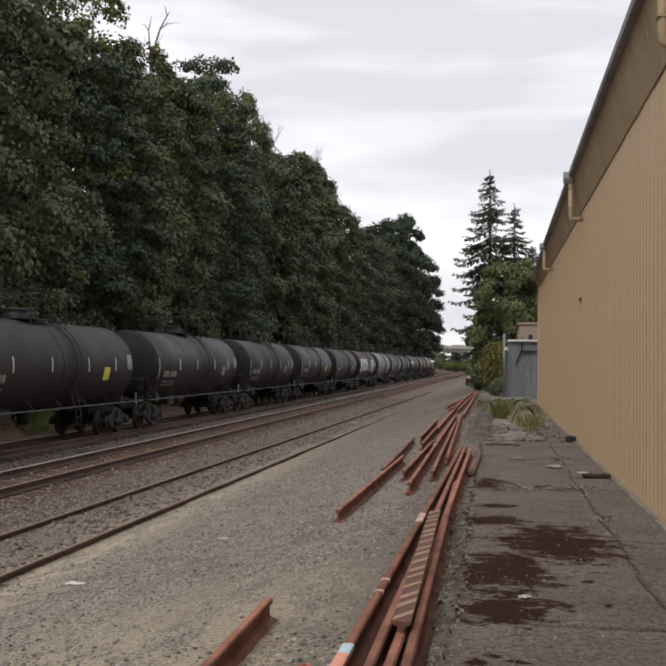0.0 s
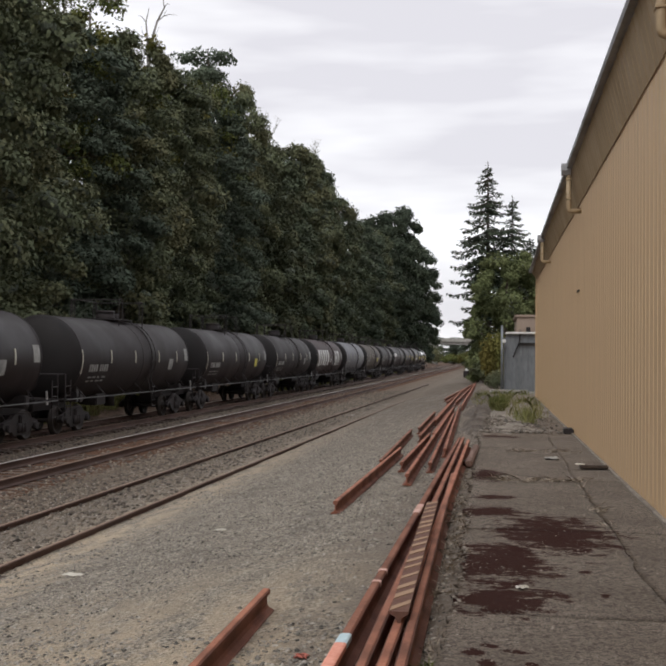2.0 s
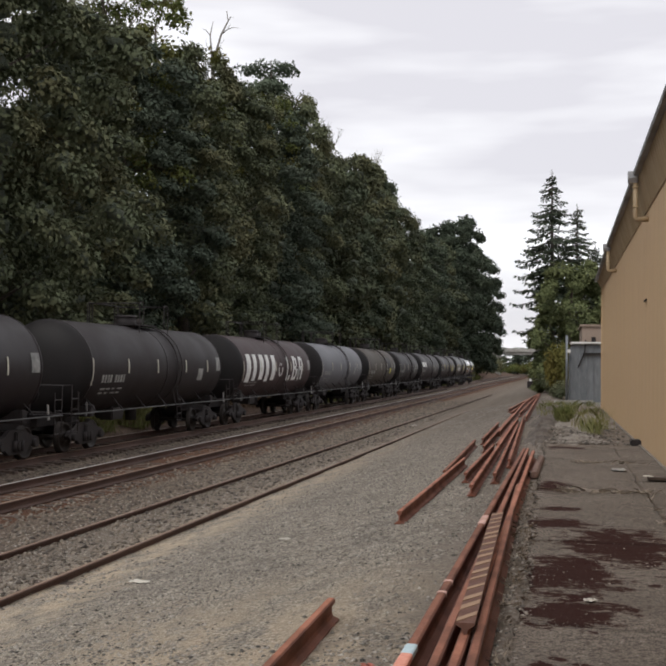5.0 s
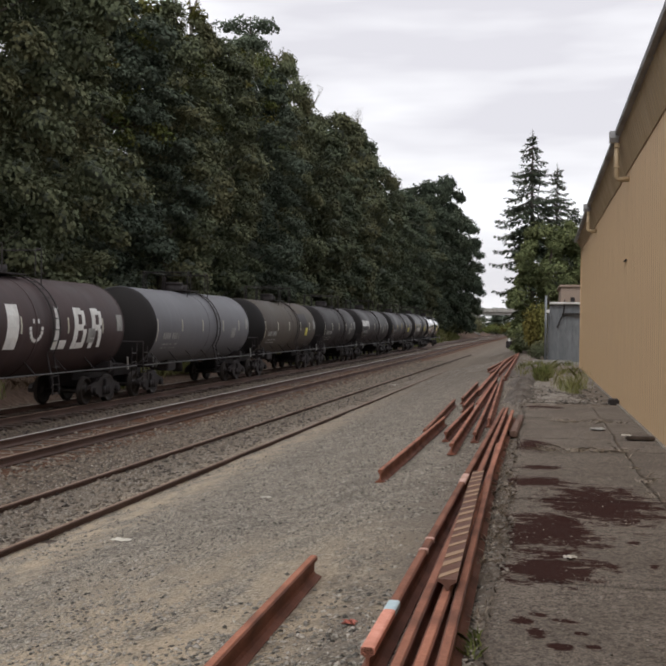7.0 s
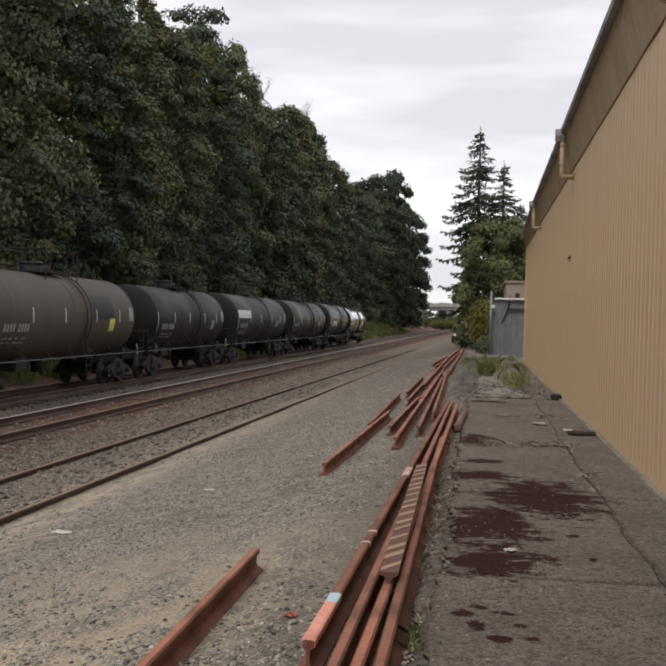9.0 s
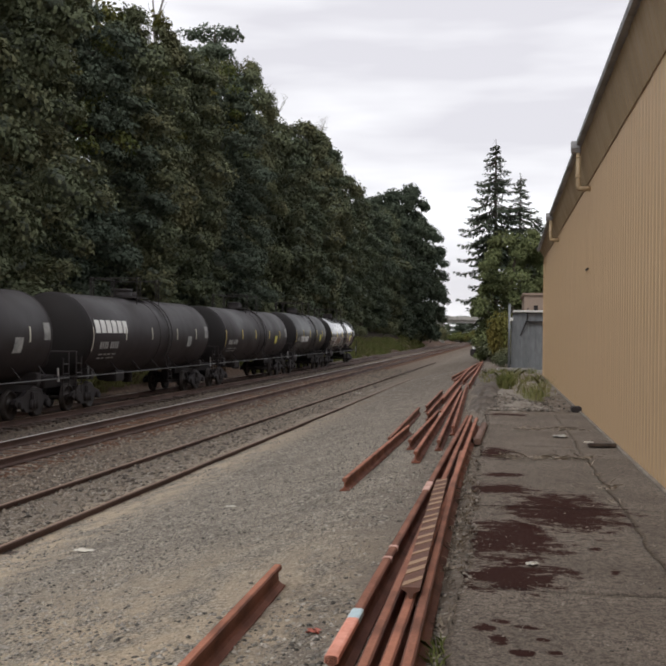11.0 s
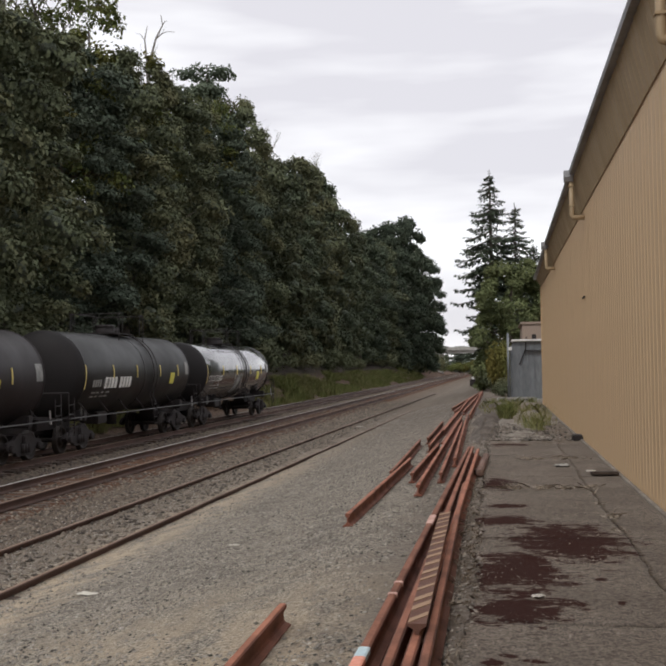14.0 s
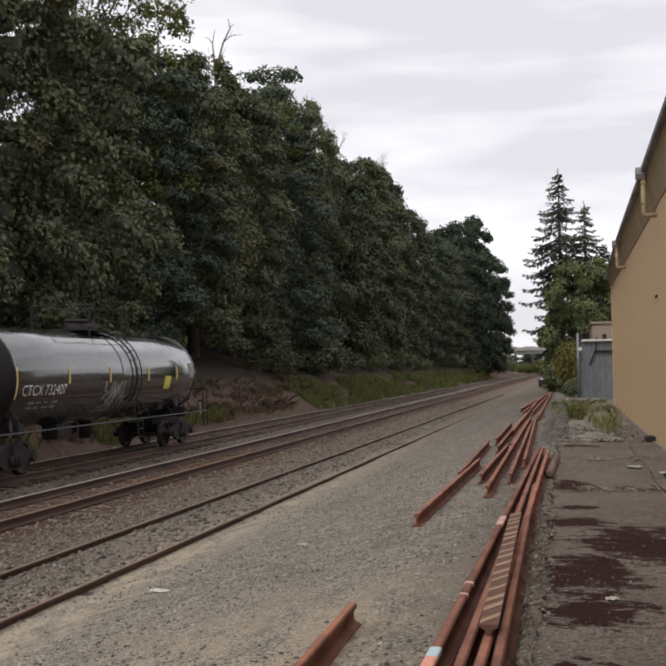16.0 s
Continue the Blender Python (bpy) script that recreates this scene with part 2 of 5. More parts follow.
STONE = stone_material()
BALLAST = stone_material()
BALLAST.name = "brown_ballast_stone"
GRIT = stone_material()
GRIT.name = "dull_grit"
for some, low, high in ((BALLAST, (0.022, 0.016, 0.013, 1), (0.26, 0.215, 0.17, 1)), (GRIT, (0.05, 0.043, 0.037, 1), (0.34, 0.30, 0.26, 1))):
    for n in some.node_tree.nodes:
        if n.bl_idname == "ShaderNodeMixRGB" and n.inputs["Fac"].is_linked and n.inputs["Fac"].links[0].from_node.bl_idname == "ShaderNodeNewGeometry":
            n.inputs["Color1"].default_value, n.inputs["Color2"].default_value = low, high
# rail tops lighter and bodies darker: lit heads, shaded webs put into rust colours
LIT_RUST = surface("lit_orange_rust", (0.24, 0.088, 0.050), (0.38, 0.155, 0.095), (0.12, 0.05, 0.034), 0.85, 0.0, 50, 2.0, amount=0.7, distance=0.004, vary=False, piece=0.5)
RUST = surface("rusty_steel", (0.125, 0.043, 0.027), (0.205, 0.078, 0.047), (0.065, 0.027, 0.019), 0.85, 0.0, 60, 2.0, amount=0.8, distance=0.004, vary=False, piece=0.5)
# running rails: shade of the sides put into the brown, tops a lighter tan
RUST_TOP = surface("tan_rail_top", (0.19, 0.125, 0.085), (0.28, 0.19, 0.135), (0.12, 0.075, 0.05), 0.7, 0.1, 30, 0.6, vary=False)
RUST_SHADED = surface("brown_running_rail", (0.060, 0.030, 0.022), (0.105, 0.056, 0.040), (0.040, 0.024, 0.019), 0.75, 0.1, 30, 0.6, vary=False)
RAIL_HEAD = surface("worn_rail_head", (0.42, 0.39, 0.36), (0.56, 0.53, 0.50), None, 0.42, 0.35, 40, 0.5, vary=False, bump=0.05)
TIE = surface("weathered_wooden_tie", (0.055, 0.036, 0.027), (0.12, 0.085, 0.065), (0.035, 0.024, 0.02), 0.95, 0.0, 14, 2.0, (6, 0.6, 1), piece=0.6)
BLACK = [tank_material("black_tank_paint", (0.0105, 0.0070, 0.0080), (0.021, 0.0150, 0.0162), 0.46),
         tank_material("worn_black_tank_paint", (0.0115, 0.0084, 0.0092), (0.028, 0.0216, 0.0222), 0.52),
         tank_material("glossy_black_tank_paint", (0.008, 0.008, 0.008), (0.016, 0.015, 0.015), 0.36)]
BROWN = tank_material("dusty_brown_tank_paint", (0.055, 0.045, 0.038), (0.105, 0.088, 0.070), 0.6)
MAROON = tank_material("maroon_black_tank_paint", (0.034, 0.021, 0.022), (0.075, 0.050, 0.050), 0.55)
GREY = tank_material("grey_tank_paint", (0.112, 0.113, 0.126), (0.160, 0.159, 0.170), 0.5)
NEW_BLACK = tank_material("clean_gloss_black_paint", (0.008, 0.008, 0.009), (0.012, 0.012, 0.012), 0.16)
for key, value in (("Specular IOR Level", 0.5), ("Coat Weight", 1.0), ("Coat Roughness", 0.07), ("Coat IOR", 1.65)):
    NEW_BLACK.node_tree.nodes["Principled BSDF"].inputs[key].default_value = value
END_BLACK = tank_material("tank_end_black_paint", (0.007, 0.006, 0.0065), (0.016, 0.013, 0.013), 0.6)
FRAME = surface("grimy_black_steel", (0.011, 0.0084, 0.009), (0.022, 0.017, 0.0175), (0.032, 0.023, 0.022), 0.75, 0.1, 12, 1.5)
WHEEL = surface("brown_wheel_steel", (0.012, 0.009, 0.008), (0.030, 0.022, 0.018), None, 0.65, 0.3, 14, 2.0)
WORN = surface("bare_worn_steel", (0.32, 0.31, 0.30), (0.5, 0.49, 0.48), None, 0.45, 0.5, 20, 3.0)
WHITE = surface("chalky_white_paint", (0.62, 0.62, 0.60), (0.74, 0.74, 0.72), (0.45, 0.44, 0.42), 0.7, 0, 14, 2.0)
DULL_WHITE = surface("faded_white_paint", (0.22, 0.22, 0.21), (0.33, 0.33, 0.31), (0.15, 0.15, 0.15), 0.7, 0, 9, 3.0, amount=0.9)
YELLOW = surface("yellow_reflector", (0.62, 0.48, 0.14), (0.70, 0.57, 0.22), None, 0.5, 0, 10, 2.0)
PLACARD = surface("yellow_green_panel", (0.55, 0.50, 0.06), (0.65, 0.60, 0.12), (0.3, 0.26, 0.05), 0.6, 0, 10, 2.0)
STREAK = surface("pale_reflector", (0.42, 0.40, 0.33), (0.54, 0.52, 0.44), None, 0.5, 0, 10, 2.0)
BARK = surface("brown_bark", (0.045, 0.035, 0.028), (0.10, 0.08, 0.065), None, 0.95, 0, 9, 1.0, (1, 1, 0.25), 0.6, 0.03)
BARE = surface("grey_dead_wood", (0.16, 0.145, 0.13), (0.26, 0.24, 0.22), None, 0.9, 0, 9, 1.0, (1, 1, 0.3))
LEAF = leaf_material("maple_leaves", (0.096, 0.112, 0.066), (0.136, 0.153, 0.088), (0.170, 0.138, 0.064), 0.42)
LEAF_DARK = leaf_material("dark_leaves", (0.080, 0.104, 0.076), (0.116, 0.143, 0.104), (0.116, 0.126, 0.070))
# next two: leaf greens darkened to carry the shade of the far wood
LEAF_DEEP_SHADE = leaf_material("deep_shade_leaves", (0.046, 0.062, 0.043), (0.074, 0.092, 0.062), (0.08, 0.088, 0.042))
LEAF_SHADE = leaf_material("shadowy_maple_leaves", (0.070, 0.084, 0.050), (0.106, 0.120, 0.070), (0.124, 0.104, 0.050), 0.4)
LEAF_MID = leaf_material("sunlit_green_leaves", (0.125, 0.155, 0.068), (0.215, 0.240, 0.108), (0.14, 0.12, 0.04), 0.3)
LEAF_LIGHT = leaf_material("yellowing_leaves", (0.060, 0.080, 0.022), (0.150, 0.165, 0.055), (0.20, 0.12, 0.03), 0.4)
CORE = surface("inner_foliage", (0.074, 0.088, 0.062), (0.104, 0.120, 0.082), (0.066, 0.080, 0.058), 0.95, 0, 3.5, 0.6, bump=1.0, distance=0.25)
RAIL_GREY = surface("scuffed_grey_steel", (0.055, 0.053, 0.055), (0.10, 0.098, 0.098), None, 0.55, 0.3, 16, 2.0)
NEEDLE = leaf_material("fir_needles", (0.040, 0.054, 0.038), (0.100, 0.122, 0.082), (0.08, 0.09, 0.05))
GRASS = leaf_material("verge_grass", (0.075, 0.100, 0.026), (0.210, 0.225, 0.080), (0.17, 0.14, 0.07), 0.5)
GRASS_DRY = leaf_material("yellow_green_grass", (0.12, 0.14, 0.045), (0.26, 0.26, 0.11), (0.26, 0.2, 0.1), 0.5)
CANE = leaf_material("dead_brown_stalks", (0.10, 0.066, 0.046), (0.21, 0.15, 0.105), (0.10, 0.085, 0.04))
CORNICE = surface("tan_cornice_metal", (0.34, 0.245, 0.142), (0.38, 0.28, 0.165), (0.27, 0.195, 0.11), 0.6, 0, 20, 1.2, (1, 1, 0.4))
GUTTER = surface("grey_gutter_metal", (0.17, 0.17, 0.175), (0.24, 0.24, 0.245), (0.12, 0.11, 0.10), 0.5, 0.3, 12, 1.0)
PIPE = surface("tan_downspout", (0.40, 0.30, 0.18), (0.45, 0.34, 0.21), (0.22, 0.15, 0.09), 0.55, 0, 12, 1.0)
GALV = surface("galvanised_sheet", (0.15, 0.165, 0.18), (0.23, 0.245, 0.26), (0.10, 0.11, 0.12), 0.55, 0.3, 8, 1.2, (1, 1, 0.3))
CONCRETE = surface("grey_concrete", (0.30, 0.29, 0.27), (0.42, 0.41, 0.38), (0.2, 0.19, 0.17), 0.9, 0, 18, 1.0)
PALE_METAL = surface("pale_galvanised_metal", (0.27, 0.27, 0.28), (0.36, 0.36, 0.37), None, 0.5, 0.2, 12, 1.0)
STUCCO = surface("pinkish_stucco", (0.27, 0.205, 0.165), (0.32, 0.25, 0.20), None, 0.9, 0, 18, 1.0)
DIRT = surface("dry_grey_soil", (0.16, 0.135, 0.11), (0.30, 0.27, 0.235), (0.09, 0.07, 0.055), 0.95, 0, 9, 1.4, bump=0.8, distance=0.04)
SALMON = surface("salmon_marking_paint", (0.62, 0.24, 0.17), (0.75, 0.36, 0.27), (0.35, 0.13, 0.08), 0.8, 0, 20, 3.0)
PALE_BLUE = surface("pale_blue_marking_paint", (0.38, 0.50, 0.55), (0.50, 0.62, 0.66), None, 0.8, 0, 20, 3.0)
PINK = surface("faded_pink_paint", (0.55, 0.33, 0.28), (0.62, 0.42, 0.36), (0.3, 0.14, 0.1), 0.8, 0, 20, 3.0)
PAPER = surface("dirty_white_paper", (0.50, 0.47, 0.41), (0.64, 0.60, 0.53), None, 0.9, 0, 12, 3.0)
RED_RAG = surface("faded_red_cloth", (0.38, 0.10, 0.07), (0.48, 0.17, 0.13), None, 0.9, 0, 18, 3.0)
ROOF = surface("grey_roofing", (0.18, 0.18, 0.18), (0.25, 0.25, 0.25), None, 0.9, 0, 9, 0.8)

# ---- building blocks ----


def part(name, bm, material, parent=None, label=""):
    me = bpy.data.meshes.new(name)
    bm.to_mesh(me)
    bm.free()
    me.materials.append(material)
    ob = new(name, me)
    ob.parent = parent
    return tagged(ob, label)


def empty(name):
    ob = new(name)
    ob.empty_display_size = 0.3
    return ob


def from_arrays(name, verts, faces, material, parent=None, label=""):
    """A mesh from numpy arrays of corners and equal-sided faces."""
    verts, faces = np.asarray(verts, np.float32), np.asarray(faces, np.int32)
    me = bpy.data.meshes.new(name)
    me.vertices.add(len(verts))
    me.vertices.foreach_set("co", verts.ravel())
    sides = faces.shape[1]
    me.loops.add(faces.size)
    me.loops.foreach_set("vertex_index", faces.ravel())
    me.polygons.add(len(faces))
    me.polygons.foreach_set("loop_start", np.arange(0, faces.size, sides, dtype=np.int32))
    me.update(calc_edges=True)
    me.materials.append(material)
    ob = new(name, me)
    ob.parent = parent
    return tagged(ob, label)


def add_box(bm, c, size, turn=None, bevel=0.0):
    m = Matrix.Translation(c) @ (turn.to_4x4() if turn else Matrix()) @ Matrix.Diagonal((*size, 1))
    made = bmesh.ops.create_cube(bm, size=1.0, matrix=m)
    if bevel:
        edges = list({e for v in made["verts"] for e in v.link_edges})
        bmesh.ops.bevel(bm, geom=edges, offset=bevel, segments=2, affect="EDGES")


def add_tube(bm, points, radii, sides=8, caps=True):
    """A tube through points; radii: one number or one for each point."""
    points = [Vector(p) for p in points]
    if not hasattr(radii, "__len__"):
        radii = [radii] * len(points)
    rings = []
    side = None
    for i, p in enumerate(points):
        ahead = (points[min(i + 1, len(points) - 1)] - points[max(i - 1, 0)]).normalized()
        if side is None:
            side = ahead.orthogonal().normalized()
        side = (side - side.dot(ahead) * ahead).normalized()
        up = ahead.cross(side)
        rings.append([bm.verts.new(p + radii[i] * (math.cos(a) * side + math.sin(a) * up)) for a in (2 * math.pi * k / sides for k in range(sides))])
    for a, b in zip(rings, rings[1:]):
        for k in range(sides):
            f = bm.faces.new((a[k], a[(k + 1) % sides], b[(k + 1) % sides], b[k]))
            f.smooth = sides > 6
    if caps:
        bm.faces.new(rings[0][::-1])
        bm.faces.new(rings[-1])


def add_lathe(bm, profile, axis="y", centre=(0, 0, 0), sides=40):
    """A turned body: profile of (place along the axis, radius)."""
    rings = []
    for along, r in profile:
        ring = []
        for k in range(sides):
            a = 2 * math.pi * k / sides
            u, v = r * math.cos(a), r * math.sin(a)
            p = {"y": (u, along, v), "x": (along, u, v), "z": (u, v, along)}[axis]
            ring.append(bm.verts.new(Vector(p) + Vector(centre)))
        rings.append(ring)
    for a, b in zip(rings, rings[1:]):
        for k in range(sides):
            bm.faces.new((a[k], b[k], b[(k + 1) % sides], a[(k + 1) % sides])).smooth = True
    bm.faces.new(rings[0])
    bm.faces.new(rings[-1][::-1])
    bmesh.ops.recalc_face_normals(bm, faces=bm.faces)


def add_extrusion(bm, outline, p0, p1, up=Vector((0, 0, 1))):
    """A bar of the given outline (across, up) from p0 to p1."""
    p0, p1 = Vector(p0), Vector(p1)
    ahead = (p1 - p0).normalized()
    across = ahead.cross(up).normalized()
    above = across.cross(ahead)
    a, b = ([bm.verts.new(p + u * across + v * above) for u, v in outline] for p in (p0, p1))
    n = len(outline)
    for k in range(n):
        bm.faces.new((a[k], a[(k + 1) % n], b[(k + 1) % n], b[k]))
    bm.faces.new(a[::-1])
    bm.faces.new(b)
    bmesh.ops.recalc_face_normals(bm, faces=bm.faces)


def rail_outline(h=0.17, base=0.14, head=0.072):
    b, k = base / 2, head / 2
    half = [(b, 0), (b, 0.012), (0.022, 0.03), (0.009, 0.05), (0.009, h - 0.05), (k, h - 0.036), (k, h - 0.008), (k - 0.012, h)]
    return half + [(-u, v) for u, v in reversed(half)]


# ---- ground ----
A = radians(0.35)
ALONG, ACROSS = Vector((math.sin(A), math.cos(A), 0)), Vector((math.cos(A), -math.sin(A), 0))
TRAIN, MAIN = -15.0, -10.94
SIDING_ANGLE = radians(0.93)


def level(x, y):
    """The height of the ground."""
    u = x - 0.008 * y
    z = float(np.interp(x, (-6.2 + 0.008 * min(y, 200), -1.2, -0.25), (0.0, 1.0, 1.13)))
    z -= 0.10 * max(0.0, 1 - abs(u + 13.15) / 0.9) + 0.18 * max(0.0, 1 - abs(u + 17.9) / 0.9)
    rise = float(np.interp(-u, (18.4, 19.2, 21.8, 26, 31, 40, 60, 400), (0, 0.35, 2.5, 3.8, 5.8, 11.0, 16.0, 20.0)))
    fade = float(np.interp(y, (240, 420), (1, 0.25)))
    z += rise * fade
    return z


def uneven(x, y):
    z = level(x, y)
    if -6.6 < x < -0.3 and y < 120:
        z += 0.025 * noise.noise((x * 0.9, y * 0.5, 3.0)) + 0.012 * noise.noise((x * 4, y * 4, 1.0))
    elif x - 0.008 * y < -18.4:
        z += 0.35 * noise.noise((x * 0.5, y * 0.3, 7.0)) + 0.12 * noise.noise((x * 1.7, y * 1.7, 2.0))
    return z


xs = np.unique(np.round(np.concatenate([np.linspace(-2500, -100, 14), np.linspace(-100, -30, 18), np.linspace(-30, -17, 34), np.linspace(-17, -6.5, 30),
                                        np.linspace(-6.5, -0.2, 64), np.linspace(-0.2, 3, 8), np.linspace(3, 60, 10), np.linspace(60, 2500, 12)]), 3))
ys = np.unique(np.round(np.concatenate([np.linspace(-300, -6, 10), np.linspace(-6, 3, 8), np.linspace(3, 30, 130), np.linspace(30, 80, 90), np.linspace(80, 260, 90),
                                        np.linspace(260, 4200, 24)]), 3))
gv = [(x, y, uneven(x, y)) for y in ys for x in xs]
nx = len(xs)
gf = [(j * nx + i, j * nx + i + 1, (j + 1) * nx + i + 1, (j + 1) * nx + i) for j in range(len(ys) - 1) for i in range(nx - 1)]
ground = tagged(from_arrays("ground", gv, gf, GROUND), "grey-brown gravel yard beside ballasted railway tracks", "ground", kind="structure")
for p in ground.data.polygons:
    p.use_smooth = True


def on_track(off, s, z=0.0):
    p = off * ACROSS + s * ALONG
    return (p.x, p.y, z)


def railway(name, centre, angle, top, first, last, label, worn):
    """A track of two running rails."""
    t = empty(name)
    tagged(t, label, "railway track", kind="structure")
    ahead, side = Vector((math.sin(angle), math.cos(angle), 0)), Vector((math.cos(angle), -math.sin(angle), 0))
    for off in (-0.7535, 0.7535):
        p = centre * side + off * side
        bm = bmesh.new()
        add_extrusion(bm, rail_outline(0.18), p + first * ahead + Vector((0, 0, top - 0.18)), p + (last + (40 if not worn and off < 0 else 0)) * ahead + Vector((0, 0, top - 0.18)))
        rail = part("rail", bm, RUST_SHADED, t)
        if worn and off < 0:
            bm = bmesh.new()
            add_extrusion(bm, [(-0.030, 0.0), (0.030, 0.0), (0.026, 0.003), (-0.026, 0.003)], p + first * ahead + Vector((0, 0, top)), p + last * ahead + Vector((0, 0, top)))
            part("running_surface", bm, RAIL_HEAD, rail, "polished grey rail head")
        else:
            bm = bmesh.new()
            add_extrusion(bm, [(-0.024, 0.0), (0.024, 0.0), (0.021, 0.003), (-0.021, 0.003)], p + first * ahead + Vector((0, 0, top)), p + last * ahead + Vector((0, 0, top)))
            part("running_surface", bm, RUST_TOP, rail, "tan rusted rail head, lighter than the darkened sides")
    return t


train_track = railway("railway_track", TRAIN, A, 0.2, -20, 420, "rust-brown railway track under the passing tank train", True)
main_track = railway("railway_track", MAIN, radians(0.28), 0.2, -20, 420, "ballasted railway track with a worn far rail and rusty near rail", True)
siding = railway("railway_track", -7.21, SIDING_ANGLE, 0.095, -10, 66, "disused rusty siding half sunk in gravel", False)

# ---- the warehouse ----
WALL_X, WALL_TOP, WALL_FOOT, WALL_END = 1.84, 6.12, 1.13, 44.9
building = empty("warehouse")
tagged(building, "tan ribbed-metal warehouse with a flared cornice and downspouts", "building", kind="structure")
RIB = [(0.0, 0.0), (0.19, 0.0), (0.21, -0.008), (0.28, -0.008), (0.30, 0.0)]


def ribbed(name, lower, upper, width, material, parent):
    """A ribbed sheet, width along y; lower and upper: (x, z) of its edges."""
    d = Vector((upper[0] - lower[0], 0, upper[1] - lower[1])).normalized()
    out = Vector((-d.z, 0, d.x))
    if out.x > 0:
        out = -out
    bm = bmesh.new()
    front, back = [], []
    y = 0.0
    pts = []
    while y < width - 1e-6:
        pts += [(y + a, -b) for a, b in RIB[:-1] if y + a <= width]
        y += 0.30
    pts.append((width, 0.0))
    for py, h in pts:
        front.append([bm.verts.new(Vector((e[0], py, e[1])) + out * h) for e in (lower, upper)])
        back.append([bm.verts.new(Vector((e[0], py, e[1])) - out * 0.03) for e in (lower, upper)])
    for rows in (front, back):
        for a, b in zip(rows, rows[1:]):
            bm.faces.new((a[0], b[0], b[1], a[1]))
    for k in (0, 1):
        for a, b, c, d2 in zip(front, front[1:], back, back[1:]):
            bm.faces.new((a[k], b[k], d2[k], c[k]))
    for k in (0, -1):
        bm.faces.new((front[k][0], front[k][1], back[k][1], back[k][0]))
    bmesh.ops.recalc_face_normals(bm, faces=bm.faces)
    return part(name, bm, material, parent)


bm = bmesh.new()
add_box(bm, (WALL_X + 0.16, (WALL_END - 9) / 2, (WALL_FOOT + WALL_TOP) / 2), (0.2, WALL_END + 9, WALL_TOP - WALL_FOOT + 0.4))
add_box(bm, (11.0, WALL_END + 0.1, 3.6), (18.4, 0.2, 5.0))
add_box(bm, (11.0, -9.1, 3.6), (18.4, 0.2, 5.0))
add_box(bm, (20.2, (WALL_END - 9) / 2, 3.6), (0.2, WALL_END + 9, 5.0))
wall_core = part("wall", bm, SIDING, building)
bm = bmesh.new()
add_box(bm, (11.1, (WALL_END - 9) / 2, 6.45), (18.6, WALL_END + 9.4, 0.15))
part("roof", bm, ROOF, building, "flat grey roof")
panel = ribbed("wall_panel", (WALL_X, WALL_FOOT), (WALL_X, WALL_TOP), 0.9, SIDING, building)
panel.location.y = -9.0
k = 1
while -9.0 + 0.9 * k < WALL_END - 0.5:
    p = panel.copy()
    scene.collection.objects.link(p)
    p.location = (0.004 * (k % 2), -9.0 + 0.9 * k, 0)
    k += 1


def eave_z(y):
    return float(np.interp(y, (-9, 13.7, 34, 46), (7.02, 6.88, 6.66, 6.36)))


EAVE_X = 1.635
y = -9.0
while y < WALL_END - 0.2:
    w = min(1.8, WALL_END - y)
    c = ribbed("cornice_panel", (WALL_X - 0.02, WALL_TOP - 0.02), (EAVE_X, eave_z(y + w / 2)), w, CORNICE, building)
    c.location.y = y
    y += w
for a, b in zip((-9, 2.5, 13.7, 24, 34), (2.5, 13.7, 24, 34, 45.1)):
    bm = bmesh.new()
    add_extrusion(bm, [(-0.05, -0.01), (0.05, -0.01), (0.06, 0.0), (0.06, 0.07), (0.05, 0.07), (0.05, 0.004), (-0.05, 0.004), (-0.05, 0.075), (-0.06, 0.075)],
                  (EAVE_X - 0.05, a, eave_z(a) + 0.02), (EAVE_X - 0.05, b, eave_z(b) + 0.02))
    add_box(bm, (EAVE_X + 0.12, (a + b) / 2, (eave_z(a) + eave_z(b)) / 2 + 0.075), (0.3, b - a, 0.03))
    part("gutter", bm, GUTTER, building, "grey metal box gutter")
for y in (10.25, 22.45, 34.3):
    z = eave_z(y)
    bm = bmesh.new()
    add_extrusion(bm, [(-0.11, 0.10), (0.11, 0.10), (0.11, -0.04), (0.06, -0.13), (-0.06, -0.13), (-0.11, -0.04)], (EAVE_X - 0.21, y, z), (EAVE_X - 0.02, y, z))
    part("conductor_head", bm, PALE_METAL, building, "grey metal rainwater head")
    bm = bmesh.new()
    x0 = EAVE_X - 0.06
    add_tube(bm, [(x0, y, z - 0.1), (x0, y, 5.96), (x0 + 0.012, y, 5.918), (x0 + 0.05, y, 5.905), (WALL_X - 0.0, y, 5.905)], 0.052, 12)
    spout = part("downspout", bm, PIPE, building, "tan metal downspout bending into the wall")
    bm = bmesh.new()
    for zz in (z - 0.22, 6.16):
        add_box(bm, (x0, y, zz), (0.125, 0.125, 0.03), bevel=0.004)
    part("clamp", bm, PIPE, spout)
bm = bmesh.new()
add_box(bm, (WALL_X - 0.02, 23.05, 4.27), (0.03, 0.5, 0.035), bevel=0.005)
part("wall_bracket", bm, FRAME, building, "small dark bracket on the wall")
bm = bmesh.new()
add_box(bm, (WALL_X - 0.045, (WALL_END - 9) / 2, WALL_FOOT + 0.01), (0.05, WALL_END + 9, 0.05))
part("footing", bm, DIRT, building, "dusty footing")

# ---- asphalt apron ----
rng = np.random.default_rng(4)
pavement = empty("pavement")
tagged(pavement, "cracked old asphalt apron with rust-brown moss stains", "pavement", kind="structure")


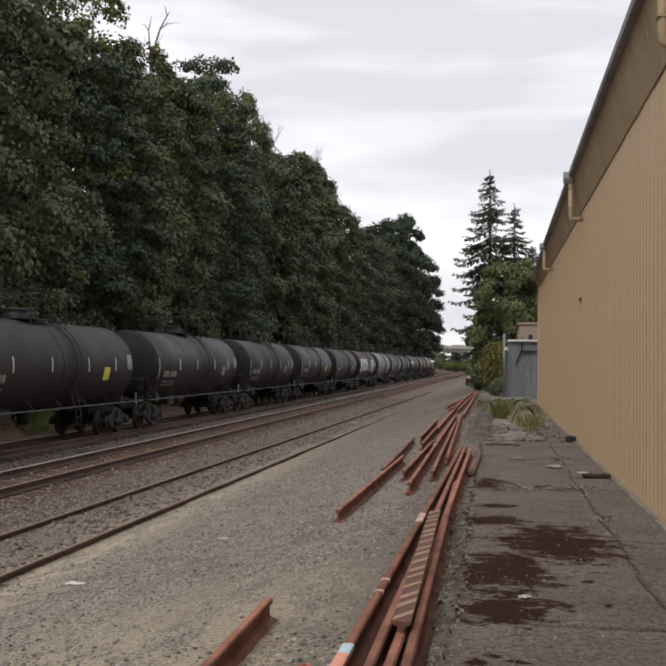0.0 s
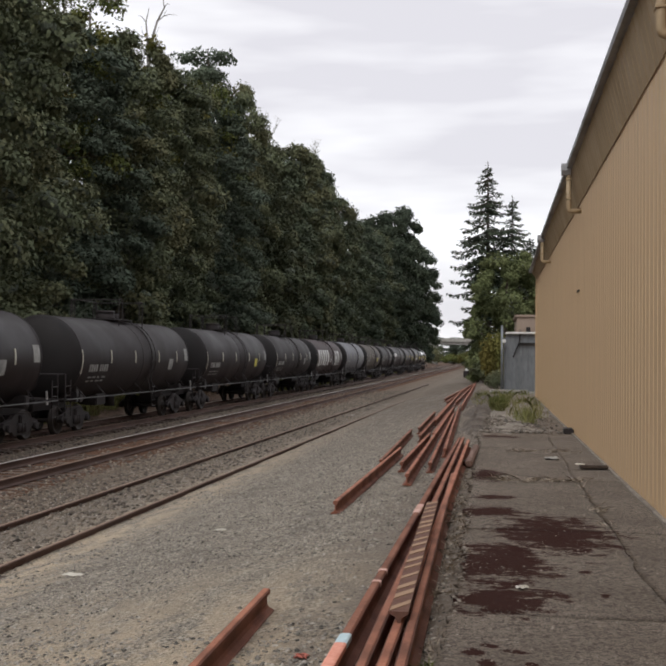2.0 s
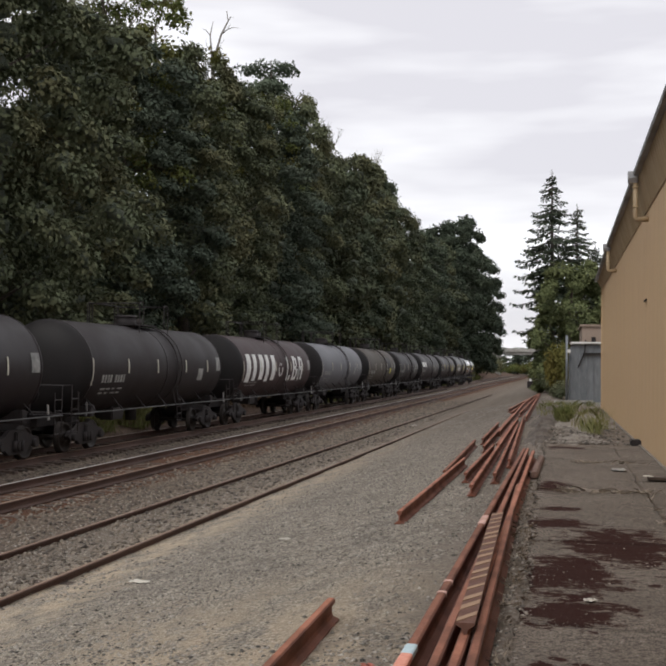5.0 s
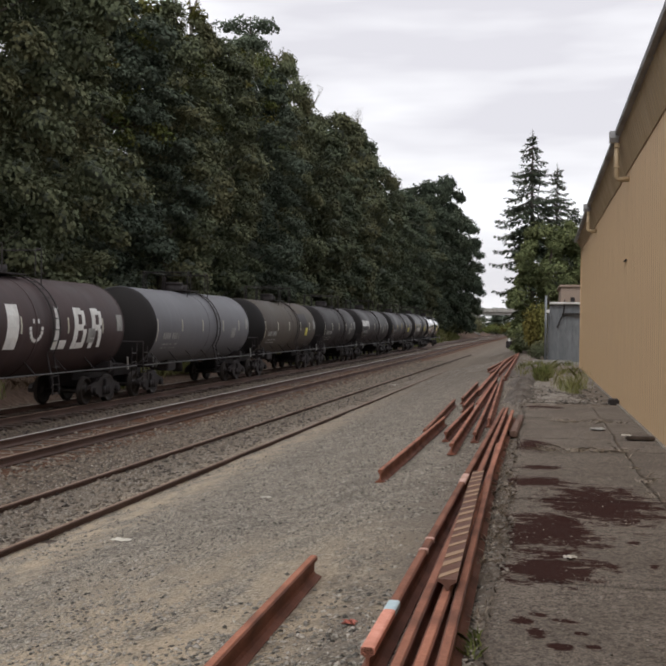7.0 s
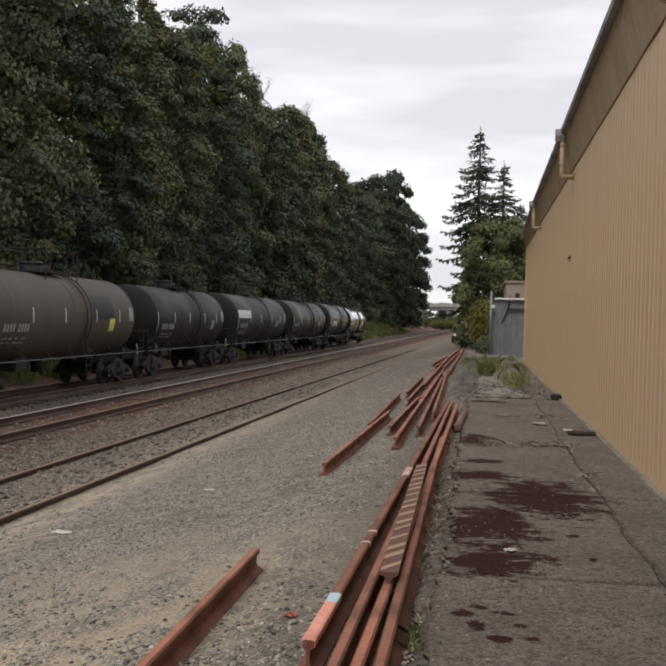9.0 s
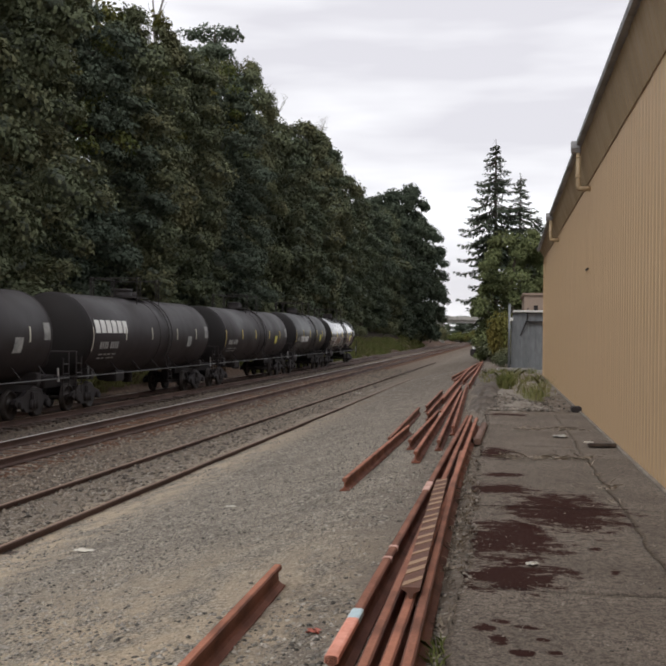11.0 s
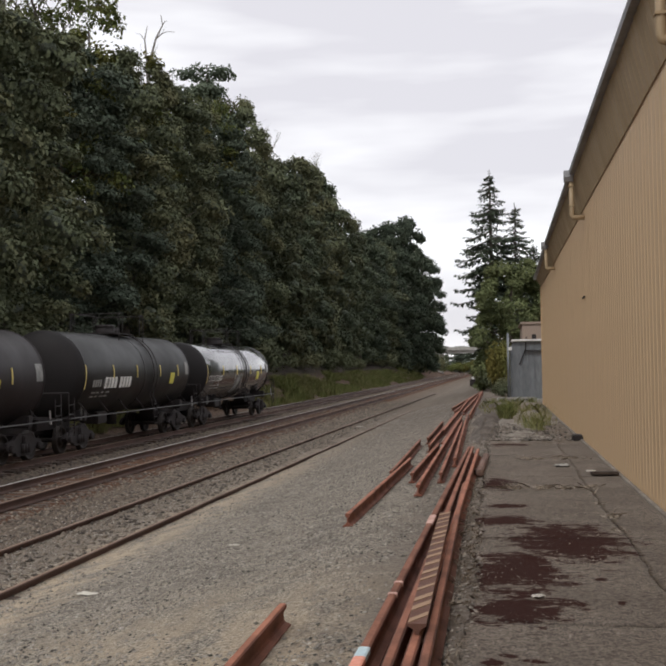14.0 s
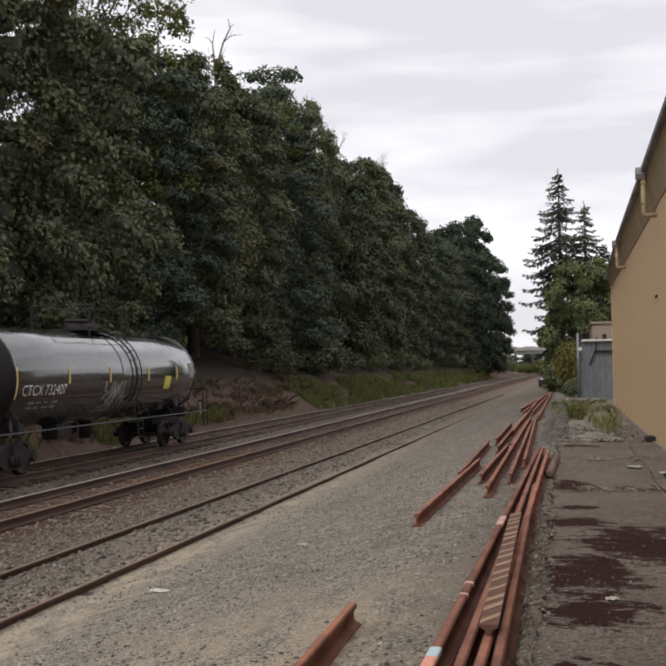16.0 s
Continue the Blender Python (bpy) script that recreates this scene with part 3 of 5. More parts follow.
def wavy(seed, amount):
    return lambda v: amount * noise.noise((v * 0.8, seed * 7.3, 0.5)) + amount * 0.7 * noise.noise((v * 4.7, seed * 3.7, 2.5)) + amount * 0.35 * noise.noise((v * 17, seed * 1.7, 4.5))


LINES_Y = (-8.0, 1.5, 4.4, 7.15, 10.6, 14.85, 16.45, 20.2, 23.2)
LINES_X = (-0.26, 1.19, 1.79)
for i, (y0, y1) in enumerate(zip(LINES_Y, LINES_Y[1:])):
    for j, (x0, x1) in enumerate(zip(LINES_X, LINES_X[1:])):
        fy0, fy1, fx0, fx1 = wavy(i, 0.05), wavy(i + 1, 0.05), wavy(20 + j, 0.04 if j else 0.07), wavy(21 + j, 0.04 if j == 0 else 0.0)
        n, m = (24 if j == 0 else 10), max(8, int((y1 - y0) * 12))
        gap = 0.002
        grid = []
        tilt = float(rng.normal(0, 0.004))
        for b in range(m + 1):
            for a in range(n + 1):
                u, v = a / n, b / m
                y = y0 + (y1 - y0) * v
                x = x0 + (x1 - x0) * u
                x = x + (1 - u) * (fx0(y) + gap) + u * (fx1(y) - gap)
                y = y + (1 - v) * (fy0(x) + gap) + v * (fy1(x) - gap)
                z = 1.15 + tilt * (u - 0.5) + 0.010 * noise.noise((x * 1.3, y * 1.3, 4)) + 0.004 * noise.noise((x * 7, y * 7, 9))
                if a in (0, n) or b in (0, m):
                    z -= 0.008
                grid.append((x, y, z))
        top = [(b * (n + 1) + a, b * (n + 1) + a + 1, (b + 1) * (n + 1) + a + 1, (b + 1) * (n + 1) + a) for b in range(m) for a in range(n)]
        rim = [a for a in range(n + 1)] + [b * (n + 1) + n for b in range(1, m + 1)] + [m * (n + 1) + a for a in range(n - 1, -1, -1)] + [b * (n + 1) for b in range(m - 1, 0, -1)]
        base = len(grid)
        grid += [(grid[r][0], grid[r][1], 1.09) for r in rim]
        top += [(rim[q], rim[(q + 1) % len(rim)], base + (q + 1) % len(rim), base + q) for q in range(len(rim))]
        slab = from_arrays("slab", grid, top, PAVEMENT, pavement)


def scatter(name, count, region, sizes, material, label, category, seed, flat=0.6, keep=None, power=2.2):
    """Loose stones: irregular eight-sided lumps lying on the ground."""
    r = np.random.default_rng(seed)
    made = []
    while len(made) < count:
        x, y = region(r)
        if keep is None or keep(x, y):
            made.append((x, y, uneven(x, y) if x < -0.25 else 1.15))
    p = np.array(made)
    base = np.array([(1, 0, 0), (0, 1, 0), (-1, 0, 0), (0, -1, 0), (0, 0, 1), (0, 0, -1)], float)
    tri = np.array([(0, 1, 4), (1, 2, 4), (2, 3, 4), (3, 0, 4), (1, 0, 5), (2, 1, 5), (3, 2, 5), (0, 3, 5)])
    size = sizes[0] + (sizes[1] - sizes[0]) * r.random(len(p)) ** power
    shape = base[None] * (0.65 + 0.6 * r.random((len(p), 6, 1))) + r.normal(0, 0.18, (len(p), 6, 3))
    ang = r.random(len(p)) * 6.283
    c, s = np.cos(ang)[:, None], np.sin(ang)[:, None]
    v = np.stack([shape[..., 0] * c - shape[..., 1] * s, shape[..., 0] * s + shape[..., 1] * c, shape[..., 2] * flat], -1) * size[:, None, None]
    v += p[:, None] + np.array([0, 0, 1.0]) * (size * 0.12)[:, None, None]
    f = tri[None] + 6 * np.arange(len(p))[:, None, None]
    return tagged(from_arrays(name, v.reshape(-1, 3), f.reshape(-1, 3), material), label, category, kind="stuff")


def near_yard(r):
    y = 4.5 + 60 * r.random() ** 2.5
    return -8.8 + 8.5 * r.random(), y


def stony(x, y):
    """Crushed stone lies thick but for the tan dirt beside the siding and about the lone rail."""
    rough = noise.noise((x * 0.55, y * 0.28, 5.0)) + 0.35 * noise.noise((x * 2.1, y * 1.3, 8.0))
    u = x - 0.008 * y
    bare = 0.45 * (-6.1 < u < -5.0) + 0.45 * (-2.6 < u < -0.5 and y < 10)
    return rough - bare > -0.38 - 0.6 * (hash((round(x * 997), round(y * 991))) % 5 == 0)


scatter("gravel", 100000, near_yard, (0.006, 0.027), STONE, "loose crushed grey stones on the yard", "gravel", 11, 0.5, stony, 2.7)
scatter("ballast", 42000, lambda r: (-18.3 + 11.6 * r.random() + 0.008 * 40, 10 + 75 * r.random() ** 1.5), (0.018, 0.062), BALLAST,
        "grey-brown track ballast", "ballast", 12, 0.7,
        lambda x, y: abs(x - 0.008 * y - MAIN) > 0.95 or hash((round(x * 997), round(y * 991))) % 3 == 0, 1.6)
scatter("pavement_crumbs", 3500, lambda r: (-0.42 + 0.24 * r.random() ** 2, 4 + 20 * r.random()), (0.006, 0.022), GRIT, "broken crumbs along the asphalt edge", "rubble", 13)
scatter("grit", 3400, lambda r: (-0.2 + 2.0 * r.random(), 3.6 + 19 * r.random() ** 1.5), (0.003, 0.013), GRIT, "grit scattered on the asphalt", "grit", 14)

scatter("rubble", 2600, lambda r: (r.normal(0.5, 0.55), 24.2 + 16 * r.random() ** 1.6), (0.012, 0.06), GRIT, "crumbled rubble at the end of the apron", "rubble", 16, 0.5, lambda x, y: -0.9 < x < 1.7)

# ---- stock rails lying in the yard ----


def stock_rail(p, q, h=0.165, label="long rusty steel rail lying on the gravel", lie=0.0, ends=()):
    """A loose rail from p to q (x, y). lie: how far it is tipped over."""
    zp, zq = (level(*v) + 0.012 for v in (p, q))
    thing = empty("stock_rail")
    thing.location = (*p, zp)
    bm = bmesh.new()
    d = Vector((q[0] - p[0], q[1] - p[1], zq - zp))
    up = Matrix.Rotation(radians(lie), 3, d.normalized()) @ Vector((0, 0, 1))
    n = 6
    base = Vector((0, 0, 0.07 * abs(math.sin(radians(lie)))))
    pts = [base + d * (i / n) + Vector((0.012 * math.sin(i * 1.7 + p[1]), 0, 0.004 * math.sin(i * 2.3))) * (0 < i < n) for i in range(n + 1)]
    add_extrusion(bm, rail_outline(h, 0.125, 0.062), pts[0], pts[-1], up)
    part("rail_body", bm, RUST, thing)
    # thin cap whose lighter rust paints the lit top of the rail
    bm = bmesh.new()
    add_extrusion(bm, [(-0.022, h - 0.001), (0.022, h - 0.001), (0.019, h + 0.002), (-0.019, h + 0.002)], pts[0], pts[-1], up)
    part("rail_head", bm, LIT_RUST, thing, "orange rusty rail head, lightened as if lit from above")
    for a, b, material, text in ends:
        bm = bmesh.new()
        e = d.normalized()
        wide, z0, z1 = 0.035, h - 0.034, h + 0.004
        add_extrusion(bm, [(-wide, z0), (wide, z0), (wide, z1 - 0.006), (wide - 0.012, z1), (-wide + 0.012, z1), (-wide, z1 - 0.006)], base + e * a, base + e * b, up)
        part("painted_mark", bm, material, thing, text)
    return tagged(thing, label, "rail", "stock rails in the yard")


stock_rail((-1.64, 3.6), (-1.66, 7.84), label="short rusty rail lying alone on the gravel")
stock_rail((-0.83, 5.2), (-0.61, 20.95), ends=((0.0, 0.72, SALMON, "salmon paint mark"), (0.72, 0.92, PALE_BLUE, "pale blue paint band"), (5.7, 6.3, PINK, "faded pink mark"),
                                               (2.35, 2.40, PINK, "pink chalk band"), (2.75, 2.80, PINK, "pink chalk band")), label="long rusty rail with salmon and blue painted end")
stock_rail((-0.66, 3.2), (-0.54, 20.85))
stock_rail((-0.55, 3.2), (-0.42, 20.06))
stock_rail((-0.42, 3.2), (-0.50, 14.37), label="long pinkish rusty rail at the edge of the asphalt")
stock_rail((-1.91, 13.07), (-1.75, 20.68))
stock_rail((-1.9, 18.4), (-1.99, 26.6))
stock_rail((-1.43, 17.1), (-1.34, 23.5))
stock_rail((-1.17, 14.95), (-1.25, 35.6))
stock_rail((-0.92, 16.3), (-1.09, 31.0))
stock_rail((-0.80, 18.7), (-1.08, 36.2))
stock_rail((-1.80, 26.6), (-1.84, 34.7))
stock_rail((-1.56, 23.4), (-1.58, 40.3))
stock_rail((-1.26, 23.3), (-1.28, 32.8))
stock_rail((-1.51, 28.9), (-1.54, 56.4))
stock_rail((-0.99, 35.5), (-1.01, 64.9))
stock_rail((-2.05, 47.0), (-1.15, 65.6))
stock_rail((-1.33, 40.0), (-1.03, 69.5))
stock_rail((-1.75, 42.0), (-1.40, 60.0))

# an upturned rail whose flat foot shows rust bands, on top of the others
thing = empty("upturned_rail")
thing.location = (-0.52, 6.25, 1.15 + 0.06)
bm = bmesh.new()
d = Vector((-0.06, 4.6, 0.02))
add_extrusion(bm, [(-0.056, 0.13), (0.056, 0.13), (0.056, 0.115), (0.02, 0.095), (0.010, 0.07), (0.010, 0.03), (0.034, 0.02), (0.034, -0.015), (-0.034, -0.015), (-0.034, 0.02),
                   (-0.010, 0.03), (-0.010, 0.07), (-0.02, 0.095), (-0.056, 0.115)], (0, 0, 0), d)
part("rail_body", bm, surface("brown_foot_of_rail", (0.085, 0.038, 0.027), (0.14, 0.068, 0.048), None, 0.9, 0, 40, 3.0), thing)
for i in range(16):
    bm = bmesh.new()
    a = 0.10 + 0.29 * i + 0.03 * math.sin(i * 2.1)
    w = 0.05 + 0.012 * math.sin(i * 1.3)
    ring = [bm.verts.new((x - 0.06 * (a + 0.06) / 4.6, a + 0.06 + 1.9 * x + s, z + 0.02 * (a + 0.06) / 4.6)) for z in (0.128, 0.1335) for x, s in ((-0.053, -w), (0.053, -w), (0.053, w), (-0.053, w))]
    for k in range(4):
        bm.faces.new((ring[k], ring[(k + 1) % 4], ring[(k + 1) % 4 + 4], ring[k + 4]))
    bm.faces.new(ring[4:])
    bm.faces.new(ring[3::-1])
    part("rust_band", bm, surface("tan_rust_band", (0.27, 0.17, 0.11), (0.34, 0.23, 0.15), None, 0.9, 0, 30, 3.0) if i == 0 else bpy.data.materials["tan_rust_band"], thing)
tagged(thing, "upturned rusty rail with tan bands across its foot", "rail", "stock rails in the yard")

# rotten timber at the end of the stack
thing = empty("broken_timber")
thing.location = (-0.33, 16.4, 1.13)
bm = bmesh.new()
add_box(bm, (0.03, 1.7, 0.05), (0.11, 3.2, 0.10), Matrix.Rotation(radians(-1.2), 3, "Z"), 0.02)
add_box(bm, (-0.06, 0.5, 0.03), (0.09, 0.8, 0.07), Matrix.Rotation(radians(9), 3, "Z"), 0.02)
part("timber_body", bm, surface("rotten_red_timber", (0.12, 0.065, 0.05), (0.22, 0.14, 0.11), (0.06, 0.035, 0.028), 0.95, 0, 14, 2.0, (5, 0.5, 1)), thing)
tagged(thing, "rotten reddish timber beside the rail stack", "timber")

# ---- leaves, twigs and branching ----


def leaves(name, clumps, per, size, material, parent, seed, droop=0.5, shell=(0.62, 1.05), label="", lift=0.25, jitter=0.38):
    """A crown: leaf blades over the outsides of clumps (centre, radii)."""
    r = np.random.default_rng(seed)
    c = np.array([k[0] for k in clumps], float)
    rad = np.array([k[1] for k in clumps], float)
    idx = np.repeat(np.arange(len(c)), per)
    d = r.normal(size=(len(idx), 3))
    d[:, 2] = d[:, 2] * 0.9 + lift
    d /= np.linalg.norm(d, axis=1)[:, None]
    f = shell[0] + (shell[1] - shell[0]) * r.random(len(idx)) ** 0.7
    pos = c[idx] + d * rad[idx] * f[:, None] + r.normal(0, 0.08, (len(idx), 3))
    # blades lie over the clump like shingles and hang outwards
    nm = d + r.normal(0, jitter, d.shape)
    nm[:, 2] += 0.3
    nm /= np.linalg.norm(nm, axis=1)[:, None]
    ax = d * 0.6 + r.normal(0, 0.55, d.shape)
    ax[:, 2] -= droop
    ax -= nm * (ax * nm).sum(1)[:, None] * 0.8
    ax /= np.linalg.norm(ax, axis=1)[:, None]
    sd = np.cross(ax, nm)
    sd /= np.linalg.norm(sd, axis=1)[:, None] + 1e-9
    s = (size * (0.6 + 0.8 * r.random(len(idx))))[:, None]
    bend = np.cross(sd, ax) * s * 0.12
    v = np.stack([pos, pos + ax * s * 0.45 + sd * s * 0.36 + bend, pos + ax * s, pos + ax * s * 0.45 - sd * s * 0.36 + bend], 1)
    q = np.arange(len(idx) * 4).reshape(-1, 4)
    return from_arrays(name, v.reshape(-1, 3), q, material, parent, label)


def limb(bm, p, d, length, r, sides=6, bend=0.2, seed=0):
    """A tapering, slightly crooked limb; gives its points."""
    rr = random.Random(seed)
    pts, rad = [Vector(p)], [r]
    d = Vector(d).normalized()
    n = 5
    for i in range(n):
        d = (d + Vector((rr.uniform(-bend, bend), rr.uniform(-bend, bend), rr.uniform(-bend * 0.5, bend)))).normalized()
        pts.append(pts[-1] + d * length / n)
        rad.append(r * (1 - 0.85 * (i + 1) / n))
    add_tube(bm, pts, rad, sides)
    return pts


def broadleaf(height, radius, seed, per, size, material, foot=0.12, count=95, label="", columns=1.0, core=0.56, mass=0.20):
    """A broadleaved tree, grown from its foot at the origin."""
    rr = random.Random(seed)
    tree = empty("tree")
    bm = bmesh.new()
    trunk = [(0, 0, -1.0)] + [(0.25 * math.sin(k + seed), 0.25 * math.cos(1.3 * k + seed), height * 0.86 * (k + 1) / 6) for k in range(6)]
    add_tube(bm, trunk, [0.42, 0.36, 0.30, 0.23, 0.16, 0.10, 0.04], 9)
    part("trunk", bm, BARK, tree)
    clumps, hearts = [], []
    bm = bmesh.new()
    for i in range(count):
        h = foot + (1 - foot) * ((i + rr.random()) / count)
        shape = (0.72 + 0.28 * math.sin(min(1.0, (h - foot) / 0.25) * 1.57)) * (1.0 if h < 0.55 else math.sqrt(max(0.02, 1 - ((h - 0.55) / 0.47) ** 2)))
        a = i * 2.39996 + rr.uniform(-0.5, 0.5)
        lobes = 1 + 0.20 * math.sin(3 * a + seed) + 0.14 * math.sin(5 * a + 2.3 * seed + 6 * h) + 0.10 * math.sin(17 * h + 2 * a)
        out = radius * shape * lobes * rr.uniform(0.60, 1.02)
        k = rr.uniform(0.55, 1.35) * radius * mass
        c = (out * math.cos(a), out * math.sin(a), height * h - k * 0.5 + (rr.uniform(-0.3, 0.9) * radius * 0.2 if h > 0.8 else 0))
        # a bough: a chain of leaf masses that hang outwards and down
        clumps.append((c, (k, k, k * 0.62 * columns)))
        for side, ahead, low in ((0.0, 0.95, 0.55), (0.9, 0.25, 0.35), (-0.9, 0.25, 0.35), (0.5, 0.9, 0.9), (-0.5, 0.8, 0.8)):
            g = k * rr.uniform(0.40, 0.70)
            ahead, side = ahead * rr.uniform(0.8, 1.25), side * rr.uniform(0.7, 1.2)
            clumps.append(((c[0] + k * (ahead * math.cos(a) - side * math.sin(a)), c[1] + k * (ahead * math.sin(a) + side * math.cos(a)), c[2] - k * low * rr.uniform(0.5, 1.3)),
                           (g * 1.1, g * 1.1, g * 0.62 * columns)))
        if i % 9 == 4:
            z0 = max(1.5, c[2] - 0.6 * out)
            limb(bm, (0, 0, z0), (c[0], c[1], c[2] - z0), math.dist(c, (0, 0, z0)), 0.11, 5, 0.12, seed * 100 + i)
    tagged(part("branchwork", bm, BARK, tree), kind="stuff")
    # solid lumps fill the clumps, in a green that stands for shaded inner foliage
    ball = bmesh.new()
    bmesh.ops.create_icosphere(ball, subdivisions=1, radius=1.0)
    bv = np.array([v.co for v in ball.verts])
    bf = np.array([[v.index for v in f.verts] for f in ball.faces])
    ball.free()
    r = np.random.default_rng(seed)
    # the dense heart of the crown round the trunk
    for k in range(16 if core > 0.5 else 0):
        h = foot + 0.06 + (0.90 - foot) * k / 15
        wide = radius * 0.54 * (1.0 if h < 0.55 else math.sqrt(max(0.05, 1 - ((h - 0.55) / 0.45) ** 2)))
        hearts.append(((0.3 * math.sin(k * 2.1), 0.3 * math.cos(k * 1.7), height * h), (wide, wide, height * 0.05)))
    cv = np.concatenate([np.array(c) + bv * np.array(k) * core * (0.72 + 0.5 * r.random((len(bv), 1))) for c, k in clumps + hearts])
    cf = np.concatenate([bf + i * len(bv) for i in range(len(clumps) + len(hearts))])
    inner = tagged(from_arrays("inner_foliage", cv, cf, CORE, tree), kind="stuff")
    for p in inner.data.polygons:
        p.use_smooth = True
    tagged(leaves("crown", clumps + 4 * hearts, per, size, material, tree, seed, shell=(0.62, 1.22), lift=0.3, jitter=0.36), kind="stuff")
    return tagged(tree, label, "tree")


def twiggy(seed, height, material, spread=0.55, depth=4, lean=(0.2, 0.1), leafy=0, name="tree", label="", split=3):
    """A thin tree with bare crooked branches."""
    rr = random.Random(seed)
    tree = empty(name)
    bm = bmesh.new()
    tips = []

    def grow(p, d, length, r, k):
        pts = limb(bm, p, d, length, r, 5 if k < 3 else 3, 0.16, rr.random())
        if k == 0:
            tips.append(pts[-1])
            return
        for _ in range(split + (k > 2)):
            at = pts[rr.choice((2, 3, 4, 5))]
            nd = (Vector(d).normalized() + Vector((rr.uniform(-1, 1), rr.uniform(-1, 1), rr.uniform(-0.25, 0.9))) * spread * 1.5).normalized()
            grow(at, nd, length * rr.uniform(0.42, 0.62), r * 0.42, k - 1)

    grow((0, 0, 0), (lean[0], lean[1], 1), height * 0.62, 0.20, depth)
    tagged(part("branchwork", bm, material, tree), kind="stuff")
    if leafy:
        leaves("foliage", [(t, (0.5, 0.5, 0.4)) for t in tips[:: max(1, len(tips) // leafy)]], 14, 0.22, LEAF_LIGHT, tree, seed)
    return tagged(tree, label, "tree")


def conifer(height, radius, seed, label):
    """A spire with whorls of sagging boughs that carry flat sprays."""
    rr = random.Random(seed)
    r = np.random.default_rng(seed)
    tree = empty("conifer")
    bm = bmesh.new()
    add_tube(bm, [(0, 0, -0.5), (0.05, 0, height * 0.5), (0, 0.05, height)], [0.30, 0.17, 0.02], 8)
    part("trunk", bm, BARK, tree)
    bm = bmesh.new()
    spots, ways, sizes = [], [], []
    z = height * 0.20
    while z < height * 0.975:
        h = z / height
        reach = radius * min(1.0, 2.9 * (1 - h)) + 0.08
        for k in range(5):
            a = k * 1.2566 + rr.uniform(-0.6, 0.6) + 7 * h
            n = reach * rr.uniform(0.55, 1.12)
            z += rr.uniform(-0.010, 0.010) * height
            pts = [Vector((0, 0, z))]
            for i in range(1, 7):
                u = i / 6
                pts.append(Vector((n * u * math.cos(a), n * u * math.sin(a), z - 0.55 * n * u + 0.30 * n * u ** 3 + 0.12 * n * u * (h > 0.75))))
            add_tube(bm, pts, [0.05, 0.04, 0.03, 0.022, 0.016, 0.01, 0.004], 4)
            out = Vector((math.cos(a), math.sin(a), -0.25))
            side = Vector((-math.sin(a), math.cos(a), 0))
            steps_n = max(4, int(n / 0.16))
            for j in range(steps_n):
                u = 0.12 + 0.88 * (j + rr.random()) / steps_n
                at = pts[min(5, int(u * 6))].lerp(pts[min(6, int(u * 6) + 1)], u * 6 % 1 if u < 1 else 1)
                wide = (0.10 + 0.24 * n * math.sin(math.pi * min(1.0, 0.25 + 0.75 * u))) * rr.uniform(0.5, 1.1)
                for sgn in (-1, 1):
                    way = (side * sgn + out * rr.uniform(0.3, 0.9) + Vector((0, 0, rr.uniform(-0.55, -0.05)))).normalized()
                    m = max(2, int(wide / 0.11))
                    for q in range(m):
                        spots.append(at + way * wide * (q + rr.random() * 0.6) / m)
                        ways.append(way)
                        sizes.append((0.25 + 0.09 * min(1.0, 2 * (1 - h))) * rr.uniform(0.7, 1.3))
        z += 0.022 * height * rr.uniform(0.7, 1.3)
    for k in range(16):
        spots.append(Vector((rr.gauss(0, 0.07), rr.gauss(0, 0.07), height * rr.uniform(0.93, 1.0))))
        ways.append(Vector((rr.gauss(0, 1), rr.gauss(0, 1), 0.4)).normalized())
        sizes.append(0.16)
    tagged(part("boughwork", bm, BARK, tree), kind="stuff")
    p, w, n = np.array(spots), np.array(ways), np.array(sizes)[:, None]
    w = w + r.normal(0, 0.28, w.shape)
    w /= np.linalg.norm(w, axis=1)[:, None]
    up = r.normal(0, 0.45, w.shape) + np.array([0, 0, 1.0])
    sd = np.cross(w, up)
    sd /= np.linalg.norm(sd, axis=1)[:, None]
    v = np.stack([p, p + w * n * 0.5 + sd * n * 0.22, p + w * n, p + w * n * 0.5 - sd * n * 0.22], 1)
    q = np.arange(len(p) * 4).reshape(-1, 4)
    tagged(from_arrays("needles", v.reshape(-1, 3), q, NEEDLE, tree), kind="stuff")
    return tagged(tree, label, "conifer")


def shrub(radius, height, seed, material, label, per=60, size=0.14, count=16):
    rr = random.Random(seed)
    bush = empty("shrub")
    bm = bmesh.new()
    clumps = []
    for i in range(count):
        a, u = rr.uniform(0, 6.28), math.sqrt(rr.random())
        c = (radius * u * math.cos(a), radius * u * math.sin(a), height * (0.35 + 0.5 * rr.random() * (1 - 0.5 * u)))
        clumps.append((c, (radius * 0.34, radius * 0.34, height * 0.26)))
        if i % 3 == 0:
            limb(bm, (0, 0, -0.1), c, math.dist(c, (0, 0, 0)), 0.035, 4, 0.15, i)
    tagged(part("stems", bm, BARK, bush), kind="stuff")
    tagged(leaves("foliage", clumps, per, size, material, bush, seed), kind="stuff")
    return tagged(bush, label, "shrub")


